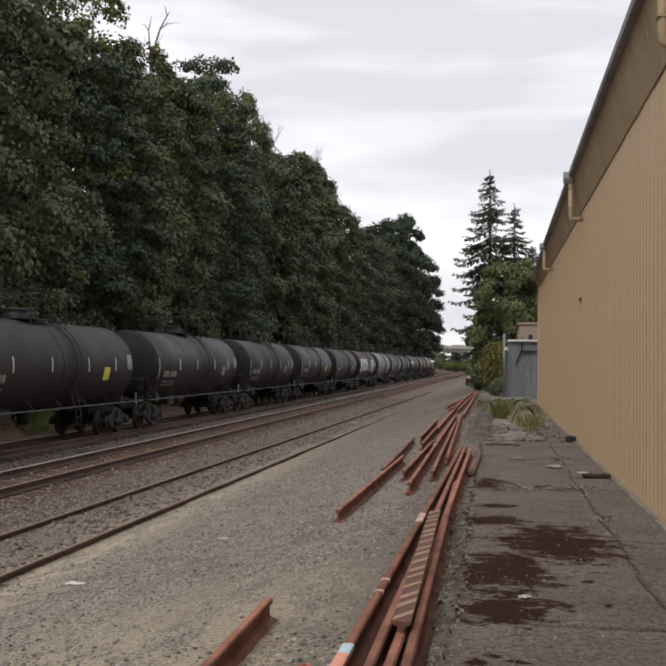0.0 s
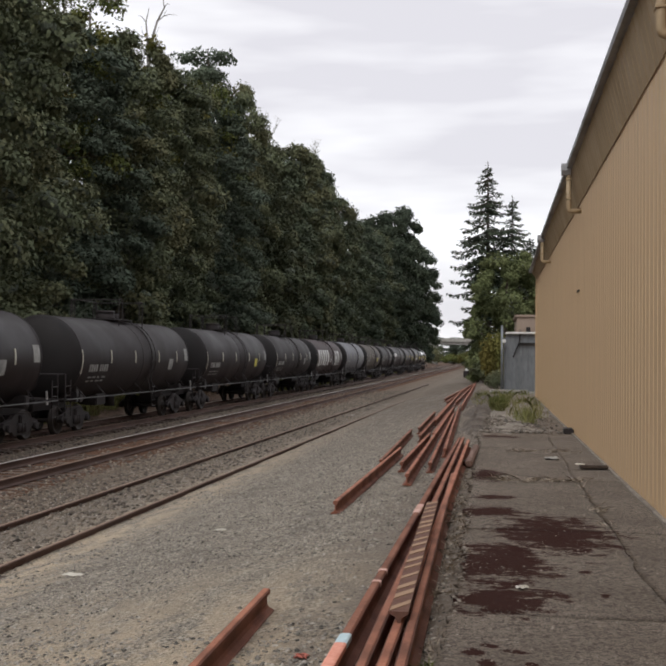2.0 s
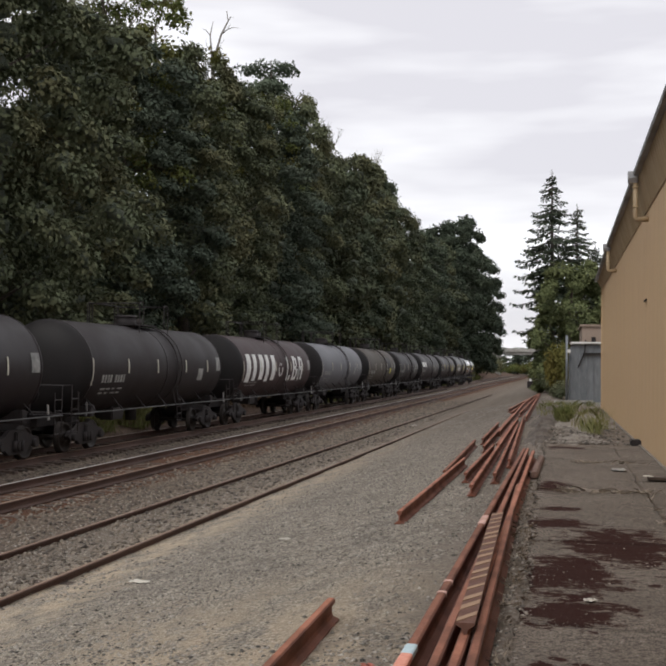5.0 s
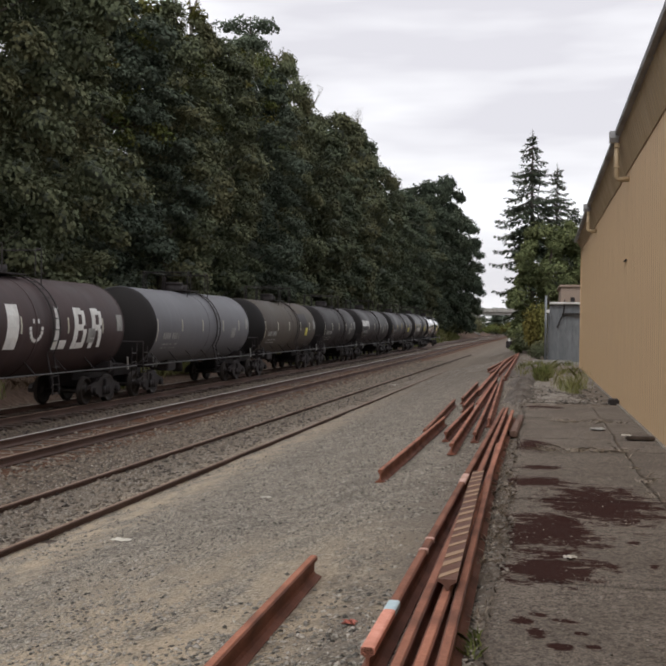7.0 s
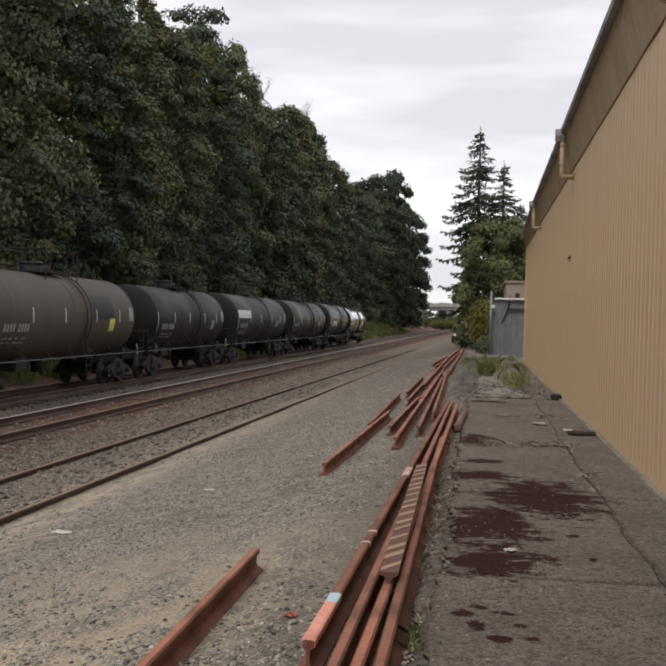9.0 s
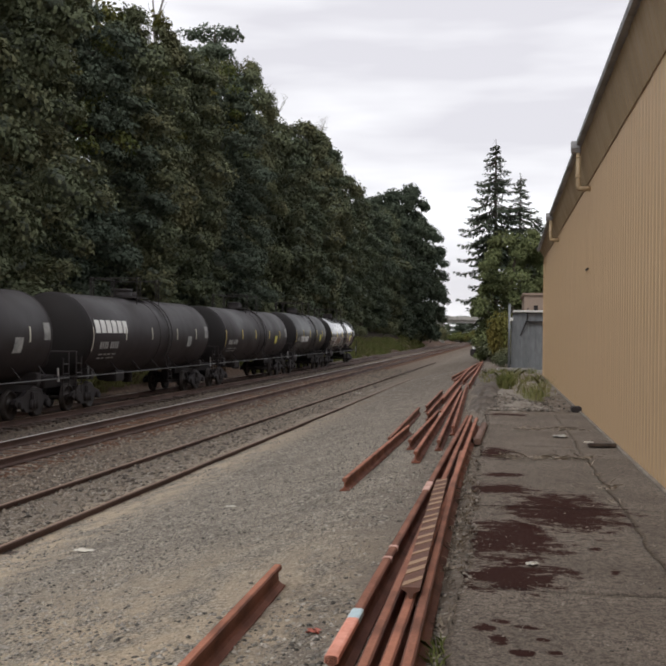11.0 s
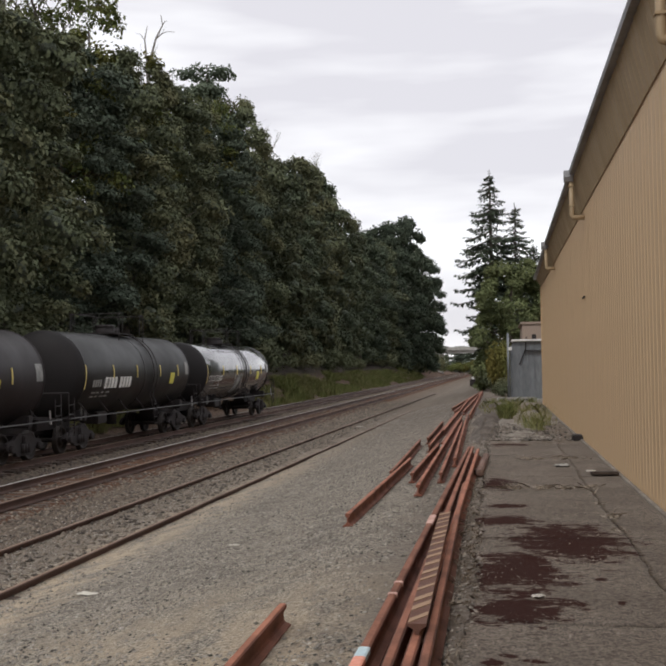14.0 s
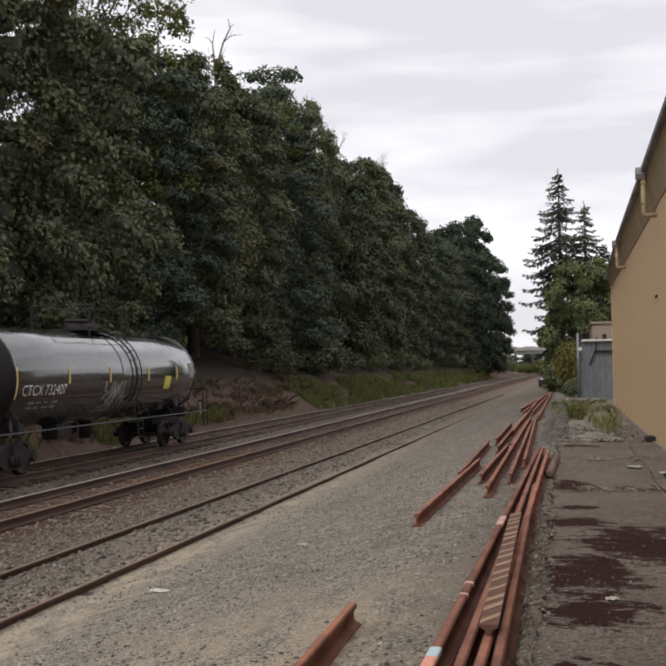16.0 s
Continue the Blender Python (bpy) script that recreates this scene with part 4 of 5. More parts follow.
def blades(name, spots, per, height, material, seed, label, category, lean=0.35, wide=0.012):
    """Tufts of grass or stalks: narrow blades that stand on the ground."""
    r = np.random.default_rng(seed)
    p = np.repeat(np.array([(x, y, z) for x, y, z, _ in spots]), per, 0)
    rad = np.repeat(np.array([k for *_, k in spots]), per)
    p[:, :2] += r.normal(0, 1, (len(p), 2)) * rad[:, None] * 0.5
    h = height * (0.45 + 0.8 * r.random(len(p)))
    a = r.random(len(p)) * 6.283
    side = np.stack([np.cos(a), np.sin(a), 0 * a], 1) * wide
    tip = np.stack([r.normal(0, lean, len(p)) * h, r.normal(0, lean, len(p)) * h, h], 1)
    mid = tip * np.array([0.35, 0.35, 0.62])
    v = np.stack([p - side, p + side, p + mid + side * 0.7, p + tip, p + mid - side * 0.7], 1)
    q = np.arange(len(p) * 5).reshape(-1, 5)
    return tagged(from_arrays(name, v.reshape(-1, 3), q, material), label, category, kind="stuff")


# ---- the tank train ----


def label_mesh(name, text, size, radius, zc, y0, z0, material, parent, slant=0.0):
    """Lettering wrapped on the side of a tank."""
    cu = bpy.data.curves.new("lettering", "FONT")
    cu.body, cu.size = text, size
    tmp = new("lettering", cu)
    me = bpy.data.meshes.new_from_object(tmp.evaluated_get(bpy.context.evaluated_depsgraph_get()))
    bpy.data.objects.remove(tmp)
    for v in me.vertices:
        y, z = y0 + v.co.x + slant * v.co.y, z0 + v.co.y
        v.co = (math.sqrt(max(0.01, radius ** 2 - (z - zc) ** 2)) + 0.012, y, z)
    me.materials.append(material)
    ob = new(name, me)
    ob.parent = parent
    return ob


def decal(bm, radius, zc, y0, y1, z0, z1, proud=0.008, slant=0.0, rows=4):
    """A flat plate bent to the side of a tank."""
    cols = []
    for i in range(rows + 1):
        z = z0 + (z1 - z0) * i / rows
        x = math.sqrt(max(0.01, radius ** 2 - (z - zc) ** 2)) + proud
        s = slant * (z - z0)
        cols.append([bm.verts.new((x, y0 + s, z)), bm.verts.new((x, y1 + s, z)), bm.verts.new((x - 0.03, y1 + s, z)), bm.verts.new((x - 0.03, y0 + s, z))])
    for a, b in zip(cols, cols[1:]):
        for k in range(4):
            bm.faces.new((a[k], a[(k + 1) % 4], b[(k + 1) % 4], b[k]))
    bm.faces.new(cols[0][::-1])
    bm.faces.new(cols[-1])


def make_bogie():
    """A two-axle bogie: cast side frames, bolster, springs and wheelsets."""
    b = empty("bogie")
    for sx in (-1, 1):
        bm = bmesh.new()
        x = sx * 1.0
        outline = [(-1.18, 0.50), (-1.10, 0.62), (-0.62, 0.72), (-0.40, 0.86), (0.40, 0.86), (0.62, 0.72), (1.10, 0.62), (1.18, 0.50), (1.02, 0.38), (0.72, 0.44), (0.45, 0.22), (-0.45, 0.22), (-0.72, 0.44), (-1.02, 0.38)]
        a = [bm.verts.new((x - 0.06, u, v)) for u, v in outline]
        c = [bm.verts.new((x + 0.06, u, v)) for u, v in outline]
        bm.faces.new(a)
        bm.faces.new(c[::-1])
        for k in range(len(outline)):
            bm.faces.new((a[k], a[(k + 1) % len(a)], c[(k + 1) % len(a)], c[k]))
        for yy in (-0.89, 0.89):
            add_tube(bm, [(x + sx * 0.02, yy, 0.46), (x + sx * 0.16, yy, 0.46)], 0.11, 10)
        for yy in (-0.18, 0.0, 0.18):
            add_tube(bm, [(x + sx * 0.08, yy, 0.30), (x + sx * 0.08, yy, 0.58)], 0.075, 8)
        bmesh.ops.recalc_face_normals(bm, faces=bm.faces)
        part("side_frame", bm, FRAME, b)
    bm = bmesh.new()
    add_box(bm, (0, 0, 0.68), (2.3, 0.36, 0.26), bevel=0.03)
    part("bolster", bm, FRAME, b)
    for yy in (-0.89, 0.89):
        bm = bmesh.new()
        for sx in (-1, 1):
            add_lathe(bm, [(sx * 0.81, 0.10), (sx * 0.80, 0.16), (sx * 0.745, 0.17), (sx * 0.745, 0.36), (sx * 0.80, 0.37), (sx * 0.80, 0.44), (sx * 0.715, 0.445), (sx * 0.68, 0.475),
                           (sx * 0.66, 0.475), (sx * 0.66, 0.36), (sx * 0.71, 0.34), (sx * 0.71, 0.17), (sx * 0.64, 0.15), (sx * 0.62, 0.08)], "x", (0, 0, 0), 28)
        add_tube(bm, [(-0.95, 0, 0), (0.95, 0, 0)], 0.075, 10)
        w = part("wheelset", bm, WHEEL, b)
        w.location = (0, yy, 0.447)
    return b


def tank_car(n, length, radius, top, paint, bands=(), marks="plain", strip=STREAK, label=""):
    """A tank car with its middle on the origin at rail height, its near flank towards +x."""
    car = empty("tank_car")
    zc, half = top - radius, length / 2
    shell = half - 0.95
    prof = []
    for i in range(9):
        a = i / 8 * math.pi / 2
        prof.append((-shell + 0.62 - 0.62 * math.cos(a), max(0.02, radius * math.sin(a))))
    body = prof + [(y * shell / 6, radius) for y in (-3.2, -0.05)] + [(-0.0, radius)] + [(y * shell / 6, radius) for y in (0.05, 3.2)] + [(-y, r) for y, r in reversed(prof)]
    bm = bmesh.new()
    add_lathe(bm, body, "y", (0, 0, zc), 48)
    tank = part("tank", bm, paint, car)
    # weld rings and the jacket's bands
    for y in (-shell + 0.62, shell - 0.62) + tuple(bands):
        bm = bmesh.new()
        add_lathe(bm, [(y - 0.035, radius - 0.02), (y - 0.03, radius + 0.012), (y + 0.03, radius + 0.012), (y + 0.035, radius - 0.02)], "y", (0, 0, zc), 48)
        part("band", bm, paint, tank)
    # black cap over the rear end, with a rim where the shell begins
    bm = bmesh.new()
    add_lathe(bm, [(y - 0.006, r + 0.006) for y, r in prof] + [(-shell + 0.63, radius + 0.006), (-shell + 0.63, radius - 0.03)], "y", (0, 0, zc), 48)
    part("tank_head", bm, END_BLACK, tank, "black dished tank end")
    # stub sills, side rails and saddles
    for sy in (-1, 1):
        bm = bmesh.new()
        add_box(bm, (0, sy * (half - 1.65), 0.98), (0.62, 2.6, 0.42), bevel=0.02)
        add_box(bm, (0, sy * (half - 0.25), 0.86), (0.30, 0.9, 0.30), bevel=0.03)
        add_box(bm, (0, sy * (half - 0.02), 0.86), (0.22, 0.22, 0.34), bevel=0.05)
        add_box(bm, (0, sy * (half - 0.42), 1.16), (2.8, 0.34, 0.05))
        add_box(bm, (0, sy * (half - 2.05), 1.20), (2.5, 0.30, 0.36), bevel=0.03)
        part("underframe", bm, FRAME, car)
        bm = bmesh.new()
        for sx in (-1, 1):
            x = sx * 1.42
            add_tube(bm, [(x, sy * (half - 0.3), 0.62), (x, sy * (half - 0.3), 1.98)], 0.022, 6)
            add_tube(bm, [(x, sy * (half - 0.72), 0.62), (x, sy * (half - 0.72), 1.80)], 0.022, 6)
            for z in (0.66, 0.98, 1.3, 1.6):
                add_tube(bm, [(x, sy * (half - 0.3), z), (x, sy * (half - 0.72), z)], 0.018, 6)
        add_tube(bm, [(-1.42, sy * (half - 0.3), 1.98), (1.42, sy * (half - 0.3), 1.98)], 0.022, 6)
        part("end_ladder", bm, FRAME, car)
        bm = bmesh.new()
        add_box(bm, (1.46, sy * (half - 1.18), 1.36), (0.04, 0.05, 0.26), Matrix.Rotation(radians(8), 3, "X"))
        add_box(bm, (1.46, sy * (half - 1.14), 1.12), (0.04, 0.08, 0.09))
        part("grab_bracket", bm, RAIL_GREY if sy < 0 else WORN, car, "worn bright steel bracket")
    for sx in (-1, 1):
        bm = bmesh.new()
        add_tube(bm, [(sx * 1.46, -half + 0.35, 1.17), (sx * 1.46, half - 0.35, 1.17)], 0.021, 6)
        side = bm
        for k in range(7):
            y = -shell + 0.9 + (2 * shell - 1.8) * k / 6
            bm = bmesh.new()
            add_tube(bm, [(sx * 1.46, y, 1.17), (sx * 1.1, y - 0.02, zc - math.sqrt(max(0.1, radius ** 2 - 1.1 ** 2)) + 0.06)], 0.018, 5)
            part("rail_bracket", bm, FRAME, car)
        bm = side
        part("side_rail", bm, RAIL_GREY if sx > 0 else FRAME, car, "scuffed grey side handrail")
    # dome platform, manway, guard rails and ladder
    bm = bmesh.new()
    add_box(bm, (0, 0.0, top + 0.04), (1.3, 2.0, 0.04))
    part("platform", bm, FRAME, car)
    bm = bmesh.new()
    add_tube(bm, [(0, -0.25, top - 0.1), (0, -0.25, top + 0.30)], 0.36, 20)
    add_tube(bm, [(0, -0.25, top + 0.30), (0, -0.25, top + 0.38)], [0.40, 0.35], 20)
    add_tube(bm, [(0.1, 0.62, top), (0.1, 0.62, top + 0.30)], 0.14, 12)
    part("manway", bm, FRAME, car)
    bm = bmesh.new()
    for sy in (-1, 1):
        y = sy * 1.3
        for sx in (-1, 1):
            x = sx * 0.95
            add_tube(bm, [(x, y, top - 0.25), (x, y, top + 0.72), (x, y - sy * 0.08, top + 0.78), (x, y - sy * 0.30, top + 0.78), (x, y - sy * 0.36, top + 0.70), (x, y - sy * 0.36, top)], 0.02, 6)
        add_tube(bm, [(-0.95, y, top + 0.75), (0.95, y, top + 0.75)], 0.02, 6)
    add_tube(bm, [(-0.95, -1.25, top + 0.78), (-0.95, 1.25, top + 0.78)], 0.02, 6)
    for y in (-1.15, 1.15):
        add_tube(bm, [(-0.95, y, top - 0.2), (-0.95, y, top + 0.78)], 0.02, 6)
    part("guard_rail", bm, FRAME, car)
    bm = bmesh.new()
    for yy in (0.95, 1.35):
        arc = [((radius + 0.07) * math.cos(radians(a)), yy, zc + (radius + 0.07) * math.sin(radians(a))) for a in range(70, -31, -10)] + [(1.50, yy, 0.95), (1.50, yy, 0.55)]
        add_tube(bm, arc, 0.022, 6)
    for a in range(70, -35, -12):
        p = ((radius + 0.07) * math.cos(radians(a)), (radius + 0.07) * math.sin(radians(a)) + zc)
        add_tube(bm, [(p[0], 0.95, p[1]), (p[0], 1.35, p[1])], 0.016, 6)
    for z in (0.6, 0.85, 1.1, 1.35):
        add_tube(bm, [(1.50, 0.95, z), (1.50, 1.35, z)], 0.016, 6)
    part("ladder", bm, FRAME, car)
    bm = bmesh.new()
    add_tube(bm, [(0, 0.3, zc - radius + 0.1), (0, 0.3, 0.62)], 0.20, 14)
    part("outlet_valve", bm, FRAME, car)
    bm = bmesh.new()
    add_box(bm, (0.55, -2.6, 1.0), (0.5, 0.9, 0.42), bevel=0.04)
    part("brake_box", bm, FRAME, car)
    bm = bmesh.new()
    add_tube(bm, [(-0.5, -1.2, 0.92), (-0.5, 0.4, 0.92)], 0.20, 12)
    part("air_reservoir", bm, FRAME, car)
    if n != "leading":
        bm = bmesh.new()
        add_lathe(bm, [(half - 0.52, 0.26), (half - 0.50, 0.28), (half - 0.48, 0.26)], "y", (0.55, 0, 1.75), 18)
        add_tube(bm, [(0.55, half - 0.5, 1.1), (0.55, half - 0.5, 1.75)], 0.03, 6)
        part("brake_wheel", bm, FRAME, car)
    # reflectors and stencils on both flanks; the near one is seen
    spots = (-shell + 0.66, -shell * 0.50, -shell * 0.12, shell * 0.30, shell * 0.66)
    for k, y in enumerate(spots):
        bm = bmesh.new()
        decal(bm, radius + 0.014, zc, y - 0.026, y + 0.026, zc - 0.16 - 0.35 * (k == 0), zc + 0.30)
        part("reflector", bm, strip, tank)
    bm = bmesh.new()
    decal(bm, radius, zc, shell * 0.50, shell * 0.50 + 0.52, zc - 0.46, zc - 0.02, slant=0.12)
    part("placard", bm, PLACARD if marks in ("lettered", "yellow") else DULL_WHITE, tank)
    bm = bmesh.new()
    decal(bm, radius + 0.004, zc, shell - 1.15, shell - 0.72, zc - 0.10, zc + 0.42)
    part("data_panel", bm, DULL_WHITE, tank, "faded grey data panel")
    if marks not in ("lettered", "graffiti"):
        y = -shell + 1.35
        for w in (0.17, 0.17, 0.17, 0.17, 0.0, 0.17, 0.17, 0.17, 0.17):
            if w:
                bm = bmesh.new()
                decal(bm, radius, zc, y, y + w * 0.72, zc - 0.44, zc - 0.20)
                part("stencil_bar", bm, DULL_WHITE, tank, "worn white stencilled bar")
            y += 0.20 if w else 0.15
    bm = bmesh.new()
    for row in range(2):
        for k in range(4):
            y = -shell + 1.45 + 0.42 * k
            decal(bm, radius, zc, y, y + 0.32 - 0.06 * ((k * 7 + row) % 3), zc - 0.66 - 0.13 * row, zc - 0.61 - 0.13 * row, rows=1)
    tagged(part("small_print", bm, DULL_WHITE, tank), kind="stuff")
    # bogies
    for sy in (-1, 1):
        b = copy_thing(BOGIE, pose(0, sy * (half - 2.05), 0))
        b.parent = car
    tagged(car, label, "tank car", "tank cars of the train")
    return car, tank, radius, zc, shell


BOGIE = make_bogie()
CARS = []
# (radius, top, paint, marks, label)
BOUNDS = (-163.7, -148.0, -132.3, -117.2, -101.4, -86.4, -71.0, -55.9, -41.0, -26.8, -9.9, 7.75, 22.3, 38.1)
K = BLACK
KINDS = (
    (1.46, 4.12, K[1], "yellow", "dusty black tank car with a yellow placard"),
    (1.45, 4.12, K[0], "plain", "black tank car with white stencils"),
    (1.45, 4.12, K[1], "plain", "worn black tank car with a scuffed patch"),
    (1.46, 4.12, K[0], "yellow", "long black tank car with pale reflectors"),
    (1.45, 4.12, K[1], "plain", "black tank car with torn white labels"),
    (1.46, 4.12, MAROON, "graffiti", "maroon-black tank car with large white graffiti"),
    (1.46, 4.14, GREY, "plain", "grey tank car with faint stencils"),
    (1.45, 4.12, BROWN, "yellow", "dusty brown tank car with a dark repaint patch"),
    (1.42, 4.08, K[1], "plain", "streaked grey-black tank car"),
    (1.46, 4.14, K[0], "logo", "long black tank car with a white mark high on its flank"),
    (1.46, 4.14, K[0], "yellow", "long black tank car with yellow reflectors"),
    (1.46, 4.22, K[2], "yellow", "glossy black tank car with a yellow placard"),
    (1.40, 4.12, NEW_BLACK, "lettered", "shiny clean black tank car, last of the train"),
)
for i, (radius, top, paint, marks, label) in enumerate(KINDS):
    length = BOUNDS[i + 1] - BOUNDS[i]
    bands = (0.1,) if i % 2 else (0.1, 1.1)
    car, tank, r, zc, shell = tank_car(i, length, radius, top - 0.2, paint, bands, marks, YELLOW if i >= 10 else STREAK, label)
    CARS.append((car, (BOUNDS[i + 1] + BOUNDS[i]) / 2))
    if marks == "lettered":
        label_mesh("lettering", "CTCX 732407", 0.40, r, zc, -shell + 0.95, zc - 0.44, WHITE, tank)
        bm = bmesh.new()
        rr = random.Random(5)
        for k in range(44):
            y, z = -0.45 + rr.gauss(0, 0.36), zc - 0.78 + rr.uniform(-0.28, 0.36)
            decal(bm, r, zc, y, y + rr.uniform(0.03, 0.07), z, z + rr.uniform(0.15, 0.45), slant=rr.uniform(-0.9, 0.9), rows=2)
        tagged(part("graffiti", bm, DULL_WHITE, tank, "grey scribbled tag"), kind="stuff")
    if marks == "yellow" and i == 11:
        for k in range(8):
            bm = bmesh.new()
            decal(bm, r, zc, -3.9 + 0.3 * k + 0.2 * (k > 3), -3.68 + 0.3 * k + 0.2 * (k > 3), zc - 0.5, zc - 0.12)
            part("stencil_bar", bm, WHITE, tank, "white stencilled bar")
    if marks == "logo":
        for k in range(6):
            bm = bmesh.new()
            decal(bm, r, zc, -6.6 + 0.52 * k, -6.6 + 0.52 * k + 0.40, zc + 0.10, zc + 0.54, slant=0.0)
            part("owner_mark", bm, WHITE, tank, "white painted block")
    if marks == "graffiti":
        for k in range(5):
            bm = bmesh.new()
            y = -shell + 1.05 + 1.02 * k
            decal(bm, r, zc, y, y + 0.62 - 0.12 * (k % 2), zc - 0.62 + 0.05 * (k % 3), zc + 0.62, slant=0.12)
            part("painted_stroke", bm, WHITE, tank, "big white hand-painted bar")
        y = 1.15
        for word in ("L", "B", "R"):
            bm = bmesh.new()
            decal(bm, r, zc, y, y + 0.26, zc - 0.62, zc + 0.60, slant=0.12)
            if word == "L":
                decal(bm, r, zc, y + 0.27, y + 0.80, zc - 0.62, zc - 0.36, slant=0.12)
            else:
                decal(bm, r, zc, y + 0.27, y + 0.62, zc + 0.40, zc + 0.60, slant=0.12)
                decal(bm, r, zc, y + 0.60, y + 0.80, zc + 0.08, zc + 0.52, slant=0.12)
                decal(bm, r, zc, y + 0.27, y + 0.66, zc - 0.08, zc + 0.10, slant=0.12)
                decal(bm, r, zc, y + 0.62, y + 0.84, zc - 0.60, zc - 0.04, slant=0.12 if word == "B" else -0.15)
                if word == "B":
                    decal(bm, r, zc, y + 0.27, y + 0.66, zc - 0.62, zc - 0.44, slant=0.12)
            part("painted_letter", bm, WHITE, tank, "big white hand-painted letter")
            y += 1.22
        bm = bmesh.new()
        for a in range(180, 361, 20):
            y, z = 0.05 + 0.34 * math.cos(radians(a)), zc - 0.02 + 0.34 * math.sin(radians(a))
            decal(bm, r, zc, y - 0.06, y + 0.06, z - 0.05, z + 0.05, rows=1)
        for y in (-0.09, 0.18):
            decal(bm, r, zc, y - 0.04, y + 0.04, zc + 0.12, zc + 0.24, rows=1)
        part("painted_face", bm, WHITE, tank, "white hand-painted smile")
    if i == 7:
        bm = bmesh.new()
        decal(bm, r, zc, 1.7, 3.7, zc - 0.05, zc + 0.78, proud=0.006, rows=6)
        part("repaint_patch", bm, K[1], tank, "dark repainted rectangle")
for o in (*BOGIE.children_recursive, BOGIE):
    bpy.data.objects.remove(o)

# ---- the wooded bank beyond the train ----
TALL = [broadleaf(21.0, 4.9, 3, 125, 0.22, LEAF, 0.07, 82, mass=0.17, label="tall dark green maple crowded on the bank"),
        broadleaf(22.0, 5.2, 8, 125, 0.22, LEAF_DARK, 0.07, 82, mass=0.17, label="tall blue-green tree crowded on the bank"),
        broadleaf(20.0, 4.7, 15, 125, 0.22, LEAF, 0.07, 78, mass=0.17, columns=1.3, label="dense green tree with hanging foliage on the bank"),
        broadleaf(26.0, 6.0, 21, 75, 0.42, LEAF_DEEP_SHADE, 0.06, 70, label="big tree overhanging the railway, leaves coloured shade-dark"),
        broadleaf(21.0, 5.4, 27, 34, 0.50, LEAF_DARK, 0.06, 40, core=0.8, label="dark tree deep in the wood"),
        broadleaf(21.0, 5.0, 33, 70, 0.32, LEAF_SHADE, 0.08, 66, label="tall olive-green tree crowded on the bank"),
        broadleaf(22.0, 5.3, 38, 70, 0.32, LEAF_DEEP_SHADE, 0.08, 66, label="tall shadowy green tree crowded on the bank")]
HEIGHTS = (21.0, 22.0, 20.0, 26.0, 21.0, 21.0, 22.0)
STANDS = (  # place along the track, off it, height, prototype, turn
    (33, -10.5, 21.5, 0, 20), (41.5, -10.0, 22.0, 2, 140), (51, -11.2, 17.6, 0, 250), (60, -12.0, 19.0, 1, 40), (69, -10.6, 18.8, 2, 300),
    (78.5, -11.2, 20.6, 0, 100), (88, -10.4, 24.0, 1, 200), (97.5, -11.2, 22.4, 2, 10), (107, -10.2, 21.4, 5, 330), (118, -11.2, 21.6, 6, 120),
    (129, -10.2, 25.0, 5, 60), (141, -11.2, 26.0, 6, 270), (153, -10.0, 22.7, 5, 180), (166, -10.6, 22.6, 6, 90), (180, -9.6, 23.0, 6, 30), (195, -9.0, 23.0, 5, 210),
    (207, -7.8, 27.9, 3, 150), (222, -5.8, 29.9, 3, 240), (236, -4.8, 26.4, 3, 80), (250, -7.5, 20.6, 3, 310),
    (38, -21, 15.5, 4, 70), (50, -22, 9.0, 4, 160), (64, -22, 11.5, 4, 15), (80, -22, 17.0, 4, 280), (96, -21, 18.5, 4, 130), (114, -21, 20.0, 4, 220), (134, -21, 20.5, 4, 45),
    (156, -21, 21.0, 4, 100), (180, -20, 20.5, 4, 350), (24, -12, 21.0, 2, 190), (26, -23, 15.0, 4, 290), (206, -19, 26.0, 4, 60), (232, -17, 26.0, 4, 160))
used = set()
for s, off, height, k, turn in STANDS:
    x, y, _ = on_track(TRAIN + off, s)
    proto = TALL[k]
    h0 = HEIGHTS[k]
    m = pose(x, y, level(x, y) - 0.1, 0, 0, turn) @ Matrix.Diagonal((1, 1, height / h0, 1))
    if k in used:
        copy_thing(proto, m)
    else:
        used.add(k)
        proto.matrix_basis = m

light = broadleaf(9.0, 3.4, 31, 34, 0.24, LEAF_LIGHT, 0.1, 30, core=0.22, label="yellow-green young tree high on the bank")
x, y, _ = on_track(TRAIN - 12.5, 68)
light.matrix_basis = pose(x, y, 16.2) @ Matrix.Diagonal((1.25, 1.25, 1.3, 1))
for s, off, z, turn, k in ((87, -10.5, 17.2, 90, 0.75), (60, -11.5, 13.0, 200, 0.8), (74, -11.5, 15.5, 20, 0.7)):
    x, y, _ = on_track(TRAIN + off, s)
    copy_thing(light, pose(x, y, z, 0, 0, turn) @ Matrix.Diagonal((k, k, k, 1)))

